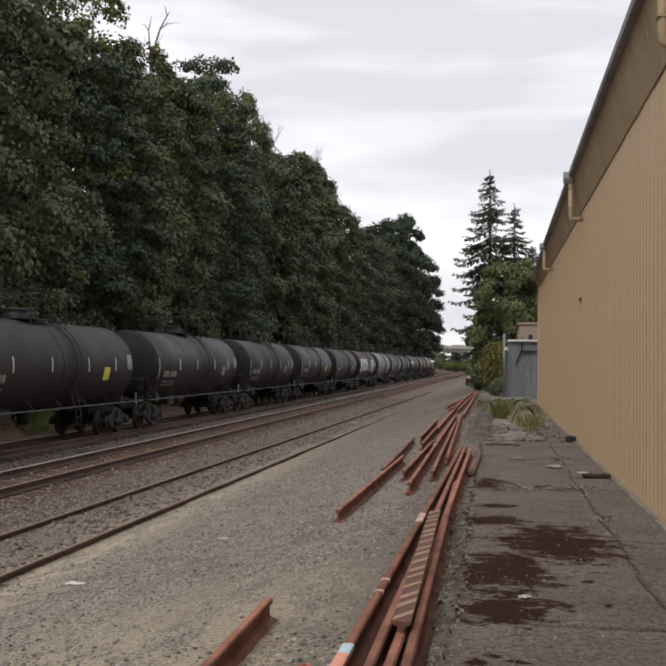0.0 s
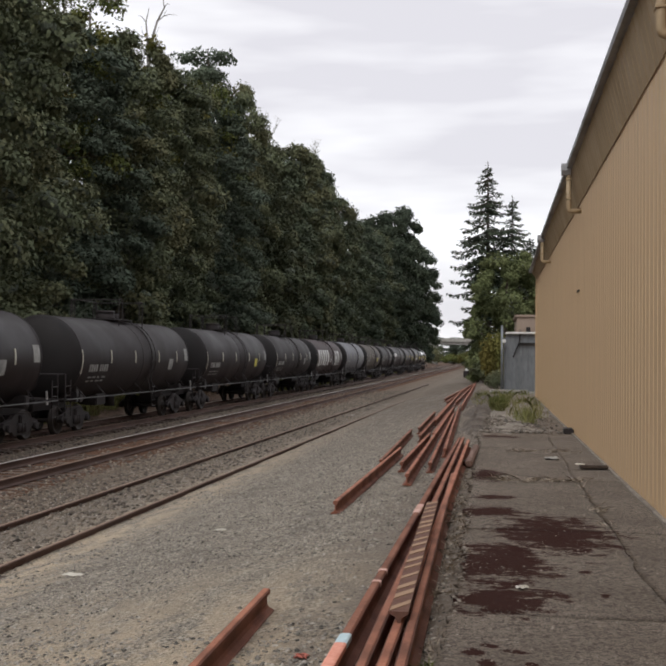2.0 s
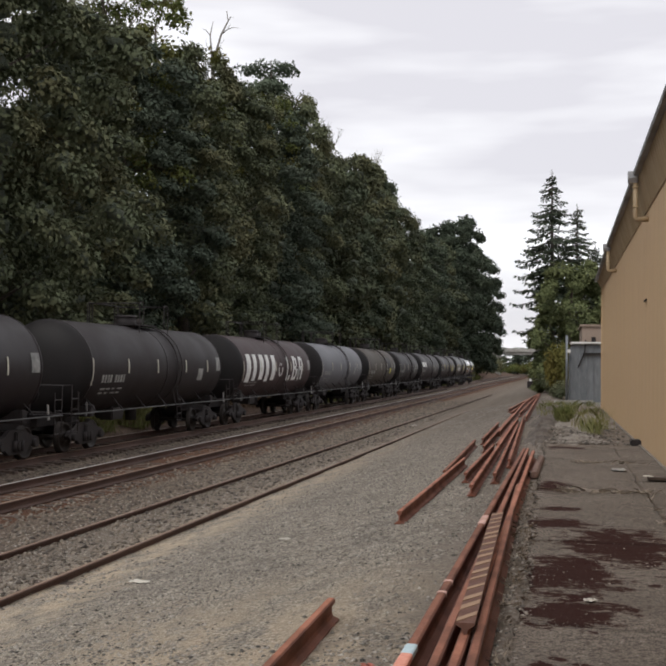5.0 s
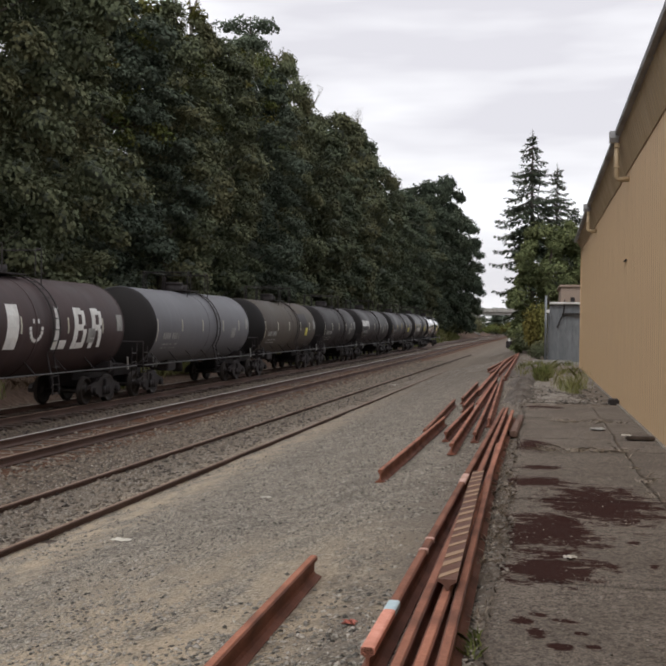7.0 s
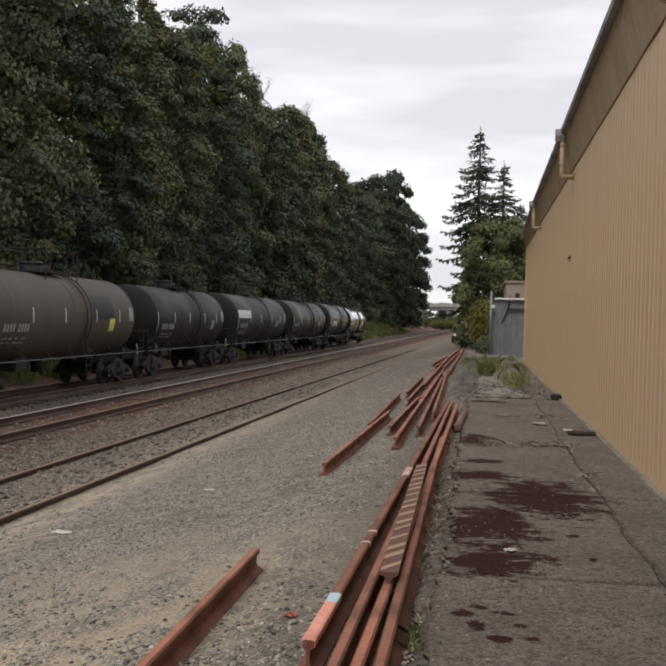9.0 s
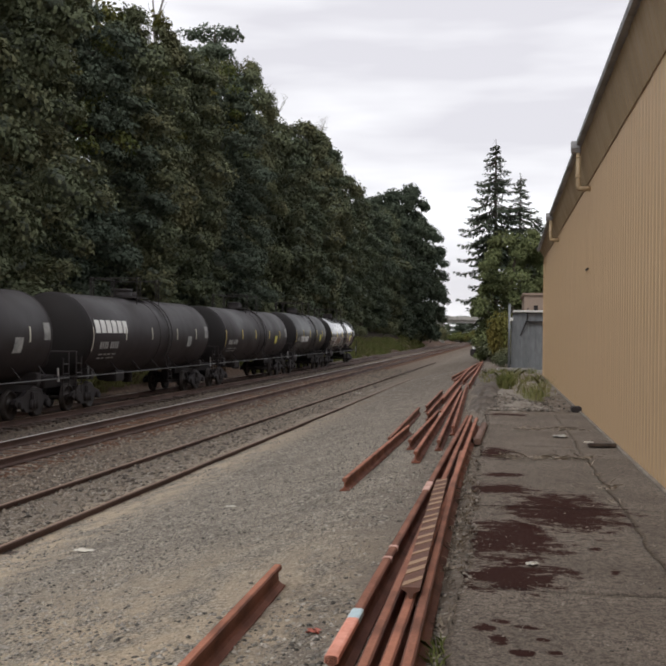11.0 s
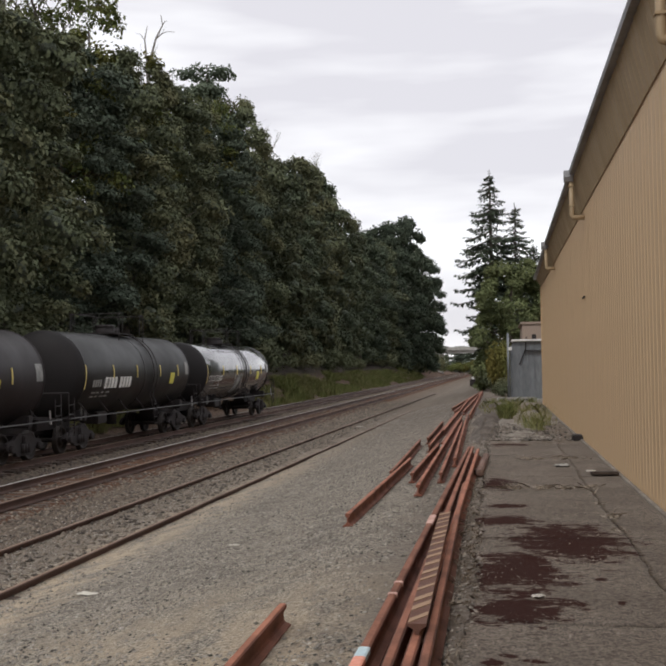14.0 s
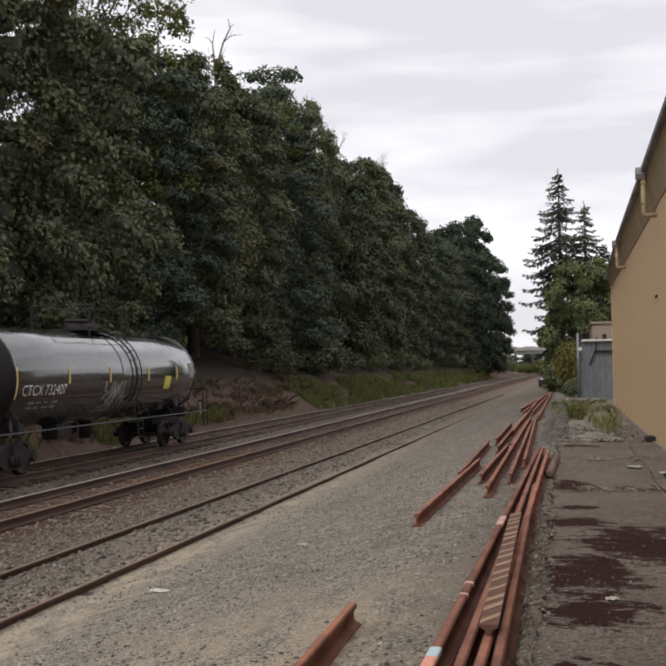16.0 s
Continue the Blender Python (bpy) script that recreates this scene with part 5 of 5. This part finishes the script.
thin = twiggy(5, 13.0, BARK, 0.8, 4, (0.25, 0.15), 170, label="half-bare tree with fine twigs above the canopy")
x, y, _ = on_track(TRAIN - 13.0, 62)
thin.matrix_basis = pose(x, y, 18.2, 0, 0, 120)
x, y, _ = on_track(TRAIN - 13.5, 57)
copy_thing(thin, pose(x, y, 15.5, 0, 0, 260))
x, y, _ = on_track(TRAIN - 12.0, 56)
copy_thing(thin, pose(x, y, 14.5, 0, 0, 20))
snag = empty("tree")
bm = bmesh.new()
for pts, r in ((((0, 0, 0), (0.1, 0, 2.0), (0.35, 0.1, 3.5), (0.9, 0, 5.0), (1.6, 0.1, 6.2), (1.45, 0, 7.0)), 0.19), (((0, 0, 1.6), (-0.1, 0.1, 3.5), (-0.25, 0, 5.0), (0.05, 0, 6.2)), 0.15),
               (((0.9, 0, 5.0), (1.5, 0.2, 5.5), (2.1, 0.1, 5.6), (2.9, 0, 5.5)), 0.06), (((1.6, 0.1, 6.2), (1.9, 0, 6.5), (2.2, 0, 6.4)), 0.05), (((-0.25, 0, 5.0), (-0.7, 0, 5.5), (-1.1, 0, 5.6)), 0.05),
               (((0.35, 0.1, 3.5), (0.75, 0, 3.9), (1.2, 0, 4.6)), 0.05), (((-0.1, 0.1, 3.5), (-0.6, 0, 4.1), (-0.7, 0, 4.7)), 0.045), (((1.5, 0.2, 5.5), (1.9, 0, 6.0)), 0.03)):
    add_tube(bm, pts, [r * (1 - 0.8 * k / (len(pts) - 1)) for k in range(len(pts))], 6)
part("branchwork", bm, BARE, snag)
tagged(snag, "dead grey snag standing above the canopy", "tree")
x, y, _ = on_track(TRAIN - 14.4, 85)
snag.matrix_basis = pose(x, y, 25.9) @ Matrix.Diagonal((0.85, 0.85, 1.0, 1))
for s, off, z, seed in ((117, -11.5, 23.0, 12), (141, -11.0, 23.8, 17)):
    t = twiggy(seed, 8.5, BARE, 1.1, 3, (0.3, 0.1), 0, label="bare twiggy crown at the canopy edge")
    x, y, _ = on_track(TRAIN + off, s)
    t.matrix_basis = pose(x, y, z, 0, 0, 40 * seed)

# flat layered tree on the skyline
layered = empty("tree")
rr = random.Random(2)
bm = bmesh.new()
add_tube(bm, [(0, 0, 0), (0.3, 0.2, 5), (0.1, 0.6, 10.5)], [0.25, 0.18, 0.05], 7)
part("trunk", bm, BARK, layered)
clumps = []
for z, reach in ((4.6, 3.6), (5.8, 3.9), (7.2, 3.6), (8.0, 2.4), (9.7, 2.7)):
    for k in range(15):
        a, u = rr.uniform(0, 6.28), rr.uniform(0.2, 1.0)
        clumps.append(((reach * u * math.cos(a), reach * u * math.sin(a), z + rr.uniform(-0.2, 0.2) - 0.25 * u), (0.85, 0.85, 0.30)))
leaves("crown", clumps, 75, 0.30, LEAF_DARK, layered, 77, 0.2)
tagged(layered, "dark tree with flat layered crown on the skyline", "tree")
x, y, _ = on_track(TRAIN - 13.0, 97.5)
layered.matrix_basis = pose(x, y, 21.9)

# undergrowth on the bank
brush = shrub(1.9, 2.4, 41, LEAF, "green undergrowth on the railway bank", 130, 0.20, 18)
x, y, _ = on_track(TRAIN - 6.6, 75)
brush.matrix_basis = pose(x, y, level(x, y) - 0.1)
rr = random.Random(8)
for s in (88, 90, 99, 114, 131, 150, 186, 216, 45, 38, 31):
    x, y, _ = on_track(TRAIN - (6.1 if s > 70 else 8.0) - rr.uniform(0, 1.6), s)
    k = rr.uniform(0.8, 1.35)
    copy_thing(brush, pose(x, y, level(x, y) - 0.15, 0, 0, rr.uniform(0, 360)) @ Matrix.Diagonal((k, k * 1.2, k, 1)))


def bank_spots(count, s0, s1, o0, o1, size, seed):
    r = random.Random(seed)
    out = []
    while len(out) < count:
        off, s = r.uniform(o0, o1), r.uniform(s0, s1)
        if noise.noise((s * 0.13, off * 0.9, seed + 0.5)) + 0.4 * noise.noise((s * 0.5, off * 2.0, seed)) < r.uniform(-0.25, 0.2):
            continue
        x, y, _ = on_track(TRAIN - off, s)
        out.append((x, y, uneven(x, y) - 0.03, size))
    return out


blades("verge_grass", bank_spots(560, 73, 240, 3.0, 5.8, 0.7, 1) + bank_spots(14, 51, 54, 3.3, 4.0, 0.5, 2) + bank_spots(90, 25, 50, 3.4, 5.0, 0.5, 3), 110, 0.60, GRASS, 5,
       "long green grass on the railway verge", "grass", 0.4, 0.018)
blades("dead_stalks", bank_spots(380, 28, 80, 3.6, 7.5, 0.6, 4), 60, 0.42, CANE, 6, "brown dead stalks on the cut bank", "stalks", 0.8, 0.012)

for s, off, k in ((226, -5.2, 1.3), (238, -5.0, 1.5), (250, -4.8, 1.6), (262, -4.6, 1.5), (275, -4.6, 1.6), (290, -4.8, 1.7), (306, -5.0, 1.8), (244, -8.0, 2.2), (258, -8.5, 2.4), (275, -9.0, 2.6), (214, -8.5, 2.2), (228, -9.0, 2.4)):
    x, y, _ = on_track(TRAIN + off, s)
    copy_thing(brush, pose(x, y, level(x, y) - 0.15, 0, 0, 37 * s) @ Matrix.Diagonal((k, k, k * 1.3, 1)))

# ---- beyond the warehouse ----
fir = conifer(17.6, 2.8, 4, "tall dark fir behind the sheds")
fir.matrix_basis = pose(-0.42, 86.0, 1.1)
copy_thing(fir, pose(1.62, 88.0, 1.1, 0, 0, 100) @ Matrix.Diagonal((0.85, 0.85, 0.86, 1)))
copy_thing(fir, pose(3.1, 90.0, 1.1, 0, 0, 200) @ Matrix.Diagonal((0.9, 0.9, 0.68, 1)))
round_tree = broadleaf(9.3, 2.9, 52, 120, 0.18, LEAF_MID, 0.08, 56, core=0.45, mass=0.18, label="rounded green tree before the firs")
round_tree.matrix_basis = pose(1.1, 76.0, 1.0)
copy_thing(round_tree, pose(3.2, 79.0, 1.1, 0, 0, 120) @ Matrix.Diagonal((0.95, 0.95, 0.95, 1)))
ochre = shrub(0.8, 1.9, 61, LEAF_LIGHT, "yellowing shrub by the track", 120, 0.14, 16)
ochre.matrix_basis = pose(0.0, 68.0, 1.05) @ Matrix.Diagonal((0.9, 0.9, 1.8, 1))
for x, y, z, k, turn in ((0.35, 69.0, 1.0, 1.1, 150),):
    t = copy_thing(ochre, pose(x, y, z, 0, 0, turn) @ Matrix.Diagonal((k, k, k, 1)))
for x, y, z, k, turn in ((0.35, 66.0, 1.0, 0.5, 60), (0.3, 72.0, 1.0, 0.8, 10), (0.3, 75.0, 1.0, 0.8, 200), (0.2, 58.0, 1.05, 0.4, 30), (0.6, 100.0, 1.0, 1.0, 90)):
    t = copy_thing(brush, pose(x, y, z, 0, 0, turn) @ Matrix.Diagonal((k, k, k, 1)))
    t["label"] = "green shrub at the edge of the yard"
far_bush = shrub(3.6, 3.6, 63, LEAF_LIGHT, "pale green bushes under the overpass", 160, 0.34, 16)
far_bush.matrix_basis = pose(-12.5, 352.0, 0.3)
copy_thing(far_bush, pose(-6.5, 356.0, 0.3, 0, 0, 90) @ Matrix.Diagonal((1.3, 1.3, 1.2, 1)))
copy_thing(far_bush, pose(-19.5, 320.0, 0.4, 0, 0, 190) @ Matrix.Diagonal((1.2, 1.2, 1.2, 1)))
for x, y, h, k, turn in ((-24, 395, 16, 0, 10), (-15, 420, 14, 1, 80), (-6, 410, 13, 2, 150), (3, 400, 17, 0, 200), (12, 380, 19, 1, 260), (-34, 370, 20, 2, 300), (-30, 300, 22, 0, 130), (-36, 262, 26, 1, 30)):
    copy_thing(TALL[4], pose(x, y, 0, 0, 0, turn) @ Matrix.Diagonal((1.1, 1.1, h / 21, 1)))

# woods far off to the east, mirrored in the clean tank
for k in range(16):
    copy_thing(TALL[4], pose(8 + 11.5 * k, 330 - 8 * k + 7 * math.sin(2.3 * k), 0, 0, 0, 71 * k) @ Matrix.Diagonal((1.35, 1.35, (14 + 3 * math.sin(1.9 * k)) / 21, 1)))

# overpass
bridge = empty("overpass")
bridge.location = (-14.3, 330.0, 0.3)
bm = bmesh.new()
add_box(bm, (10.0, 0, 7.35), (46, 9.0, 0.35))
part("deck", bm, CONCRETE, bridge)
for yy in (-4.4, 4.4):
    bm = bmesh.new()
    add_box(bm, (10.0, yy, 7.85), (46, 0.25, 0.75), bevel=0.03)
    part("parapet", bm, CONCRETE, bridge)
for yy in (-3.6, -1.2, 1.2, 3.6):
    bm = bmesh.new()
    add_box(bm, (10.0, yy, 6.72), (46, 0.5, 0.9), bevel=0.03)
    part("girder", bm, CONCRETE, bridge)
for xx in (-3.3, 15.0):
    bm = bmesh.new()
    for yy in (-3.2, 3.2):
        add_box(bm, (xx, yy, 2.9), (1.3, 1.1, 6.8), bevel=0.05)
    add_box(bm, (xx, 0, 6.1), (1.4, 8.4, 0.7), bevel=0.05)
    part("pier", bm, CONCRETE, bridge)
tagged(bridge, "grey concrete road overpass spanning the railway", "bridge")

# switch machine and cabinet far along the yard
box = empty("switch_machine")
x, y = -2.5, 111.0
box.location = (x, y, level(x, y))
bm = bmesh.new()
add_box(bm, (0, 0, 0.35), (0.9, 0.7, 0.7), bevel=0.04)
add_box(bm, (-0.1, 0, 0.95), (0.35, 0.3, 0.6), bevel=0.03)
add_tube(bm, [(0.3, 0, 0.6), (0.3, 0, 1.5)], 0.05, 8)
part("case", bm, FRAME, box)
bm = bmesh.new()
add_tube(bm, [(-0.1, -0.36, 0.85), (-0.1, -0.40, 0.85)], 0.16, 14)
part("lamp_disc", bm, WHITE, box, "white round target")
tagged(box, "dark switch machine with a white round target", "switch machine")
box = empty("utility_cabinet")
x, y = -1.55, 111.5
box.location = (x, y, level(x, y))
bm = bmesh.new()
add_box(bm, (0, 0, 0.62), (0.38, 0.35, 1.15), bevel=0.02)
part("cabinet_body", bm, WHITE, box)
bm = bmesh.new()
add_box(bm, (0, 0, 1.22), (0.44, 0.42, 0.06), bevel=0.01)
part("cabinet_lid", bm, WHITE, box)
tagged(box, "small white utility cabinet by the track", "cabinet")

# grey container against the end of the warehouse
tank_y = 50.5
base = empty("concrete_pad")
base.location = (1.55, tank_y + 0.6, 1.07)
bm = bmesh.new()
add_box(bm, (0, 0, 0.08), (3.3, 2.6, 0.16), bevel=0.02)
add_box(bm, (-0.75, -1.32, 0.22), (1.7, 0.10, 0.10), bevel=0.01)
part("pad", bm, CONCRETE, base)
tagged(base, "pale concrete pad under the grey container", "concrete pad")
bin_ = empty("metal_container")
bin_.location = (1.52, tank_y, 1.24)
bm = bmesh.new()
sec = [(-0.95, 0.0), (0.95, 0.0), (0.95, 2.45), (0.80, 2.70), (-0.80, 2.70), (-0.95, 2.45)]
add_extrusion(bm, sec, (0, -0.2, 0), (0, 1.8, 0))
part("container_body", bm, GALV, bin_)
for k in range(6):
    bm = bmesh.new()
    add_box(bm, (-0.80 + 0.32 * k, -0.225, 1.15), (0.07, 0.05, 2.1), bevel=0.01)
    part("rib", bm, GALV, bin_)
bm = bmesh.new()
add_box(bm, (0.02, 0.7, 2.74), (1.84, 2.2, 0.10), bevel=0.03)
part("lid", bm, WHITE, bin_, "pale weathered lid")
bm = bmesh.new()
add_box(bm, (0.3, -0.30, 2.26), (1.25, 0.16, 0.05))
add_tube(bm, [(-0.2, -0.26, 2.9), (-0.25, -0.30, 2.3), (-0.55, -0.30, 1.6)], 0.03, 6)
part("ledge", bm, FRAME, bin_)
tagged(bin_, "grey galvanised metal container with a pale lid", "container")
post = empty("steel_post")
post.location = (0.46, tank_y - 0.45, 1.08)
bm = bmesh.new()
add_tube(bm, [(0, 0, 0), (0, 0, 3.22)], 0.055, 10)
part("shaft", bm, GALV, post)
bm = bmesh.new()
add_tube(bm, [(0, 0, 3.22), (0, 0, 3.26)], [0.065, 0.03], 10)
part("cap", bm, GALV, post)
bm = bmesh.new()
add_box(bm, (0.10, -0.02, 2.52), (0.16, 0.10, 0.16), bevel=0.02)
part("lamp_box", bm, WHITE, post, "small white fitting")
tagged(post, "grey steel post beside the container", "post")
annex = empty("annex")
annex.location = (4.3, 58.0, 1.1)
bm = bmesh.new()
add_box(bm, (0, 2, 1.95), (6.0, 6.0, 3.9))
part("wall", bm, STUCCO, annex)
bm = bmesh.new()
add_box(bm, (0, 2, 3.95), (6.2, 6.2, 0.12), bevel=0.02)
part("parapet", bm, STUCCO, annex)
bm = bmesh.new()
add_box(bm, (-2.4, -1.05, 3.1), (0.22, 0.12, 0.5), bevel=0.02)
part("vent", bm, FRAME, annex)
tagged(annex, "low pinkish stucco annex behind the container", "building", kind="structure")

# ---- weeds, soil and litter at the end of the apron ----
def soil_mound(name, cx, cy, rx, ry, h, seed, material, label):
    n, m = 22, 44
    v = [(cx, cy, level(min(cx, -0.3), cy) + h)]
    f = []
    for i in range(1, n + 1):
        for j in range(m):
            a, u = 2 * math.pi * j / m, i / n
            x = cx + rx * u * math.cos(a) * (1 + 0.45 * noise.noise((math.cos(a) * 2.6, math.sin(a) * 2.6, seed)) + 0.25 * noise.noise((math.cos(a) * 7, math.sin(a) * 7, seed)))
            y = cy + ry * u * math.sin(a) * (1 + 0.45 * noise.noise((math.cos(a) * 2.6, math.sin(a) * 2.6, seed + 5)))
            base = level(x, y) if x < -0.25 else 1.135
            z = base - 0.04 + h * (1 - u * u) * (0.8 + 0.5 * noise.noise((x * 2.2, y * 2.2, seed))) + 0.05 * noise.noise((x * 6, y * 6, seed)) * (1 - u)
            v.append((x, y, z))
    for j in range(m):
        f.append((0, 1 + j, 1 + (j + 1) % m))
    quads = [(1 + (i - 1) * m + j, 1 + i * m + j, 1 + i * m + (j + 1) % m, 1 + (i - 1) * m + (j + 1) % m) for i in range(1, n) for j in range(m)]
    f += [t for a, b, c, d in quads for t in ((a, b, c), (a, c, d))]
    ob = from_arrays(name, v, f, material)
    return tagged(ob, label, "soil")


soil_mound("soil_mound", 0.52, 25.8, 0.70, 2.6, 0.10, 1.0, DIRT, "pale dry soil spilled on the asphalt")
soil_mound("soil_mound", 0.72, 33.8, 1.2, 6.2, 0.16, 2.0, DIRT, "weedy soil at the end of the apron")
CLOD = surface("dark_clods", (0.07, 0.055, 0.045), (0.15, 0.125, 0.105), (0.05, 0.038, 0.03), 0.95, 0, 6, 2.0, bump=0.9, distance=0.05)
soil_mound("soil_mound", -0.42, 27.0, 0.40, 3.2, 0.24, 3.0, CLOD, "dark crumbled soil beside the rail stack")
soil_mound("soil_mound", -0.33, 33.5, 0.46, 4.0, 0.26, 4.0, CLOD, "dark crumbled soil beside the rail stack")
soil_mound("soil_mound", -0.2, 43.0, 0.85, 6.0, 0.22, 5.0, CLOD, "earth bank with weeds near the container")
rr = random.Random(3)
blades("weeds", [(rr.gauss(0.25, 0.12), rr.uniform(32, 36.5), 1.23, 0.16) for _ in range(14)], 70, 0.30, GRASS, 21, "bright green weeds on soil", "weeds", 0.4, 0.012)
blades("tall_grass", [(rr.gauss(1.0, 0.18), rr.uniform(26.5, 31), 1.18, 0.20) for _ in range(13)], 26, 0.46, GRASS_DRY, 22, "tall yellow-green grass against the wall", "grass", 0.4, 0.006)
blades("dry_grass", [(rr.uniform(-0.5, 1.5), rr.uniform(36, 49), 1.16, 0.3) for _ in range(34)], 18, 0.24, GRASS_DRY, 23, "dry yellowish grass at the end of the apron", "grass", 0.5, 0.012)
blades("edge_weeds", [(-0.33, 5.5 + 0.12 * k, 1.12, 0.05) for k in range(4)], 12, 0.07, GRASS, 24, "small weeds by the rail stack", "weeds", 0.6, 0.006)
blades("dry_vine", [(-0.27 + 0.05 * math.sin(k), 7.7 + 0.20 * k, 1.14, 0.05) for k in range(24)], 8, 0.035, CANE, 25, "dry straw along the asphalt edge", "straw", 1.2, 0.004)

rr = random.Random(12)
ROOT = leaf_material("pale_dry_roots", (0.20, 0.165, 0.13), (0.46, 0.40, 0.33), (0.30, 0.24, 0.18))
blades("dry_roots", [(rr.uniform(0.05, 1.15), 14.75 + rr.gauss(0, 0.10), 1.155, 0.10) for _ in range(30)] + [(rr.uniform(0.4, 1.5), 19.3 + rr.gauss(0, 0.25), 1.155, 0.12) for _ in range(16)]
       + [(1.2 + rr.gauss(0, 0.04), rr.uniform(11, 15), 1.155, 0.08) for _ in range(10)], 9, 0.05, ROOT, 31, "pale dry roots lying in the cracks of the asphalt", "roots", 2.6, 0.005)
blades("peeled_straw", [(-0.36 + rr.gauss(0, 0.05), rr.uniform(6.0, 19.0), 1.125, 0.05) for _ in range(90)], 7, 0.035, ROOT, 32, "pale straw and peelings along the asphalt edge", "straw", 1.6, 0.005)

drain = empty("drain_box")
drain.location = (1.72, 24.4, 1.14)
bm = bmesh.new()
add_box(bm, (0, 0, 0.05), (0.22, 0.5, 0.13), bevel=0.02)
part("drain_body", bm, FRAME, drain)
tagged(drain, "dark drain box at the foot of the wall", "drain")
plank = empty("plank")
plank.location = (1.55, 16.5, 1.16)
bm = bmesh.new()
add_box(bm, (0, 0, 0.03), (0.42, 0.14, 0.05), Matrix.Rotation(radians(4), 3, "Z"), 0.01)
part("plank_body", bm, TIE, plank)
bm = bmesh.new()
add_box(bm, (-0.2, 0.05, 0.06), (0.14, 0.08, 0.015), Matrix.Rotation(radians(-12), 3, "Z"))
part("torn_edge", bm, PAPER, plank, "pale splintered end")
tagged(plank, "dark broken plank on the asphalt", "plank")


def litter(name, x, y, size, material, label, seed):
    rr = random.Random(seed)
    z = uneven(x, y) if x < -0.25 else 1.155
    n = 7
    v, f = [], []
    for j in range(n):
        for i in range(n):
            v.append((x + size[0] * (i / (n - 1) - 0.5) + rr.uniform(-0.02, 0.02), y + size[1] * (j / (n - 1) - 0.5) + rr.uniform(-0.02, 0.02), z + 0.012 + 0.018 * rr.random()))
    f = [(j * n + i, j * n + i + 1, (j + 1) * n + i + 1, (j + 1) * n + i) for j in range(n - 1) for i in range(n - 1)]
    ob = from_arrays(name, v, f, material)
    mod = ob.modifiers.new("thickness", "SOLIDIFY")
    mod.thickness = 0.004
    return tagged(ob, label, "litter")


litter("paper_scrap", -3.49, 13.55, (0.13, 0.08), PAPER, "crumpled white paper on the gravel", 1)
litter("paper_scrap", -4.72, 11.65, (0.26, 0.14), PAPER, "flattened pale paper on the gravel", 2)
litter("red_rag", -1.12, 6.35, (0.06, 0.10), RED_RAG, "faded red rag on the gravel", 3)
litter("paper_scrap", 0.24, 7.85, (0.07, 0.06), PAPER, "white scrap on the moss", 4)
litter("paper_scrap", 1.0, 18.0, (0.22, 0.34), CONCRETE, "pale grey scraps on the asphalt", 5)
litter("paper_scrap", -6.6, 50.0, (0.3, 0.35), PAPER, "pale scrap beside the siding", 6)

# ---- wooden ties, last ----


def ties(track, centre, angle, first, last, step, top, seed, length=2.6):
    rr = random.Random(seed)
    ahead, side = Vector((math.sin(angle), math.cos(angle), 0)), Vector((math.cos(angle), -math.sin(angle), 0))
    bm = bmesh.new()
    add_box(bm, (0, 0, -0.08), (length, 0.23, 0.17), bevel=0.015)
    base = part("tie", bm, TIE, track)
    s = first
    ob = base
    while s < last:
        p = (centre + rr.uniform(-0.05, 0.05)) * side + (s + rr.uniform(-0.03, 0.03)) * ahead
        ob.location = (p.x, p.y, top + rr.uniform(-0.015, 0.018))
        ob.rotation_euler = (0, 0, -angle + rr.uniform(-0.02, 0.02))
        s += step
        if s < last:
            ob = base.copy()
            scene.collection.objects.link(ob)


ties(main_track, MAIN, radians(0.28), 12, 130, 0.52, -0.004, 1)
ties(train_track, TRAIN, A, 20, 130, 0.52, 0.03, 2)
ties(siding, -7.21, SIDING_ANGLE, 9, 62, 0.6, -0.022, 3)

# ---- movement ----
SPEED = 11.70


def motions():
    """The train rolls by at a steady pace; its wheels turn with it."""
    for car, middle in CARS:
        rows = []
        for t in range(17):
            p = on_track(TRAIN, middle + SPEED * (16 - t), 0.2)
            rows.append((t, pose(*p, 0, 0, -0.35)))
        walk(car, rows)
    firsts = {}
    for car, _ in CARS:
        for b in car.children:
            if not b.name.startswith("bogie"):
                continue
            for w in b.children:
                if not w.name.startswith("wheelset"):
                    continue
                key = round(w.location.y, 2)
                if key not in firsts:
                    turn = math.degrees(SPEED / 0.475)
                    walk(w, [(k / FPS, pose(0, key, 0.447, turn * k / FPS)) for k in range(16 * FPS + 1)])
                    firsts[key] = w
                else:
                    w.rotation_mode = "QUATERNION"
                    w.animation_data_create()
                    w.animation_data.action = firsts[key].animation_data.action
                    w.animation_data.action_slot = firsts[key].animation_data.action_slot


motions()
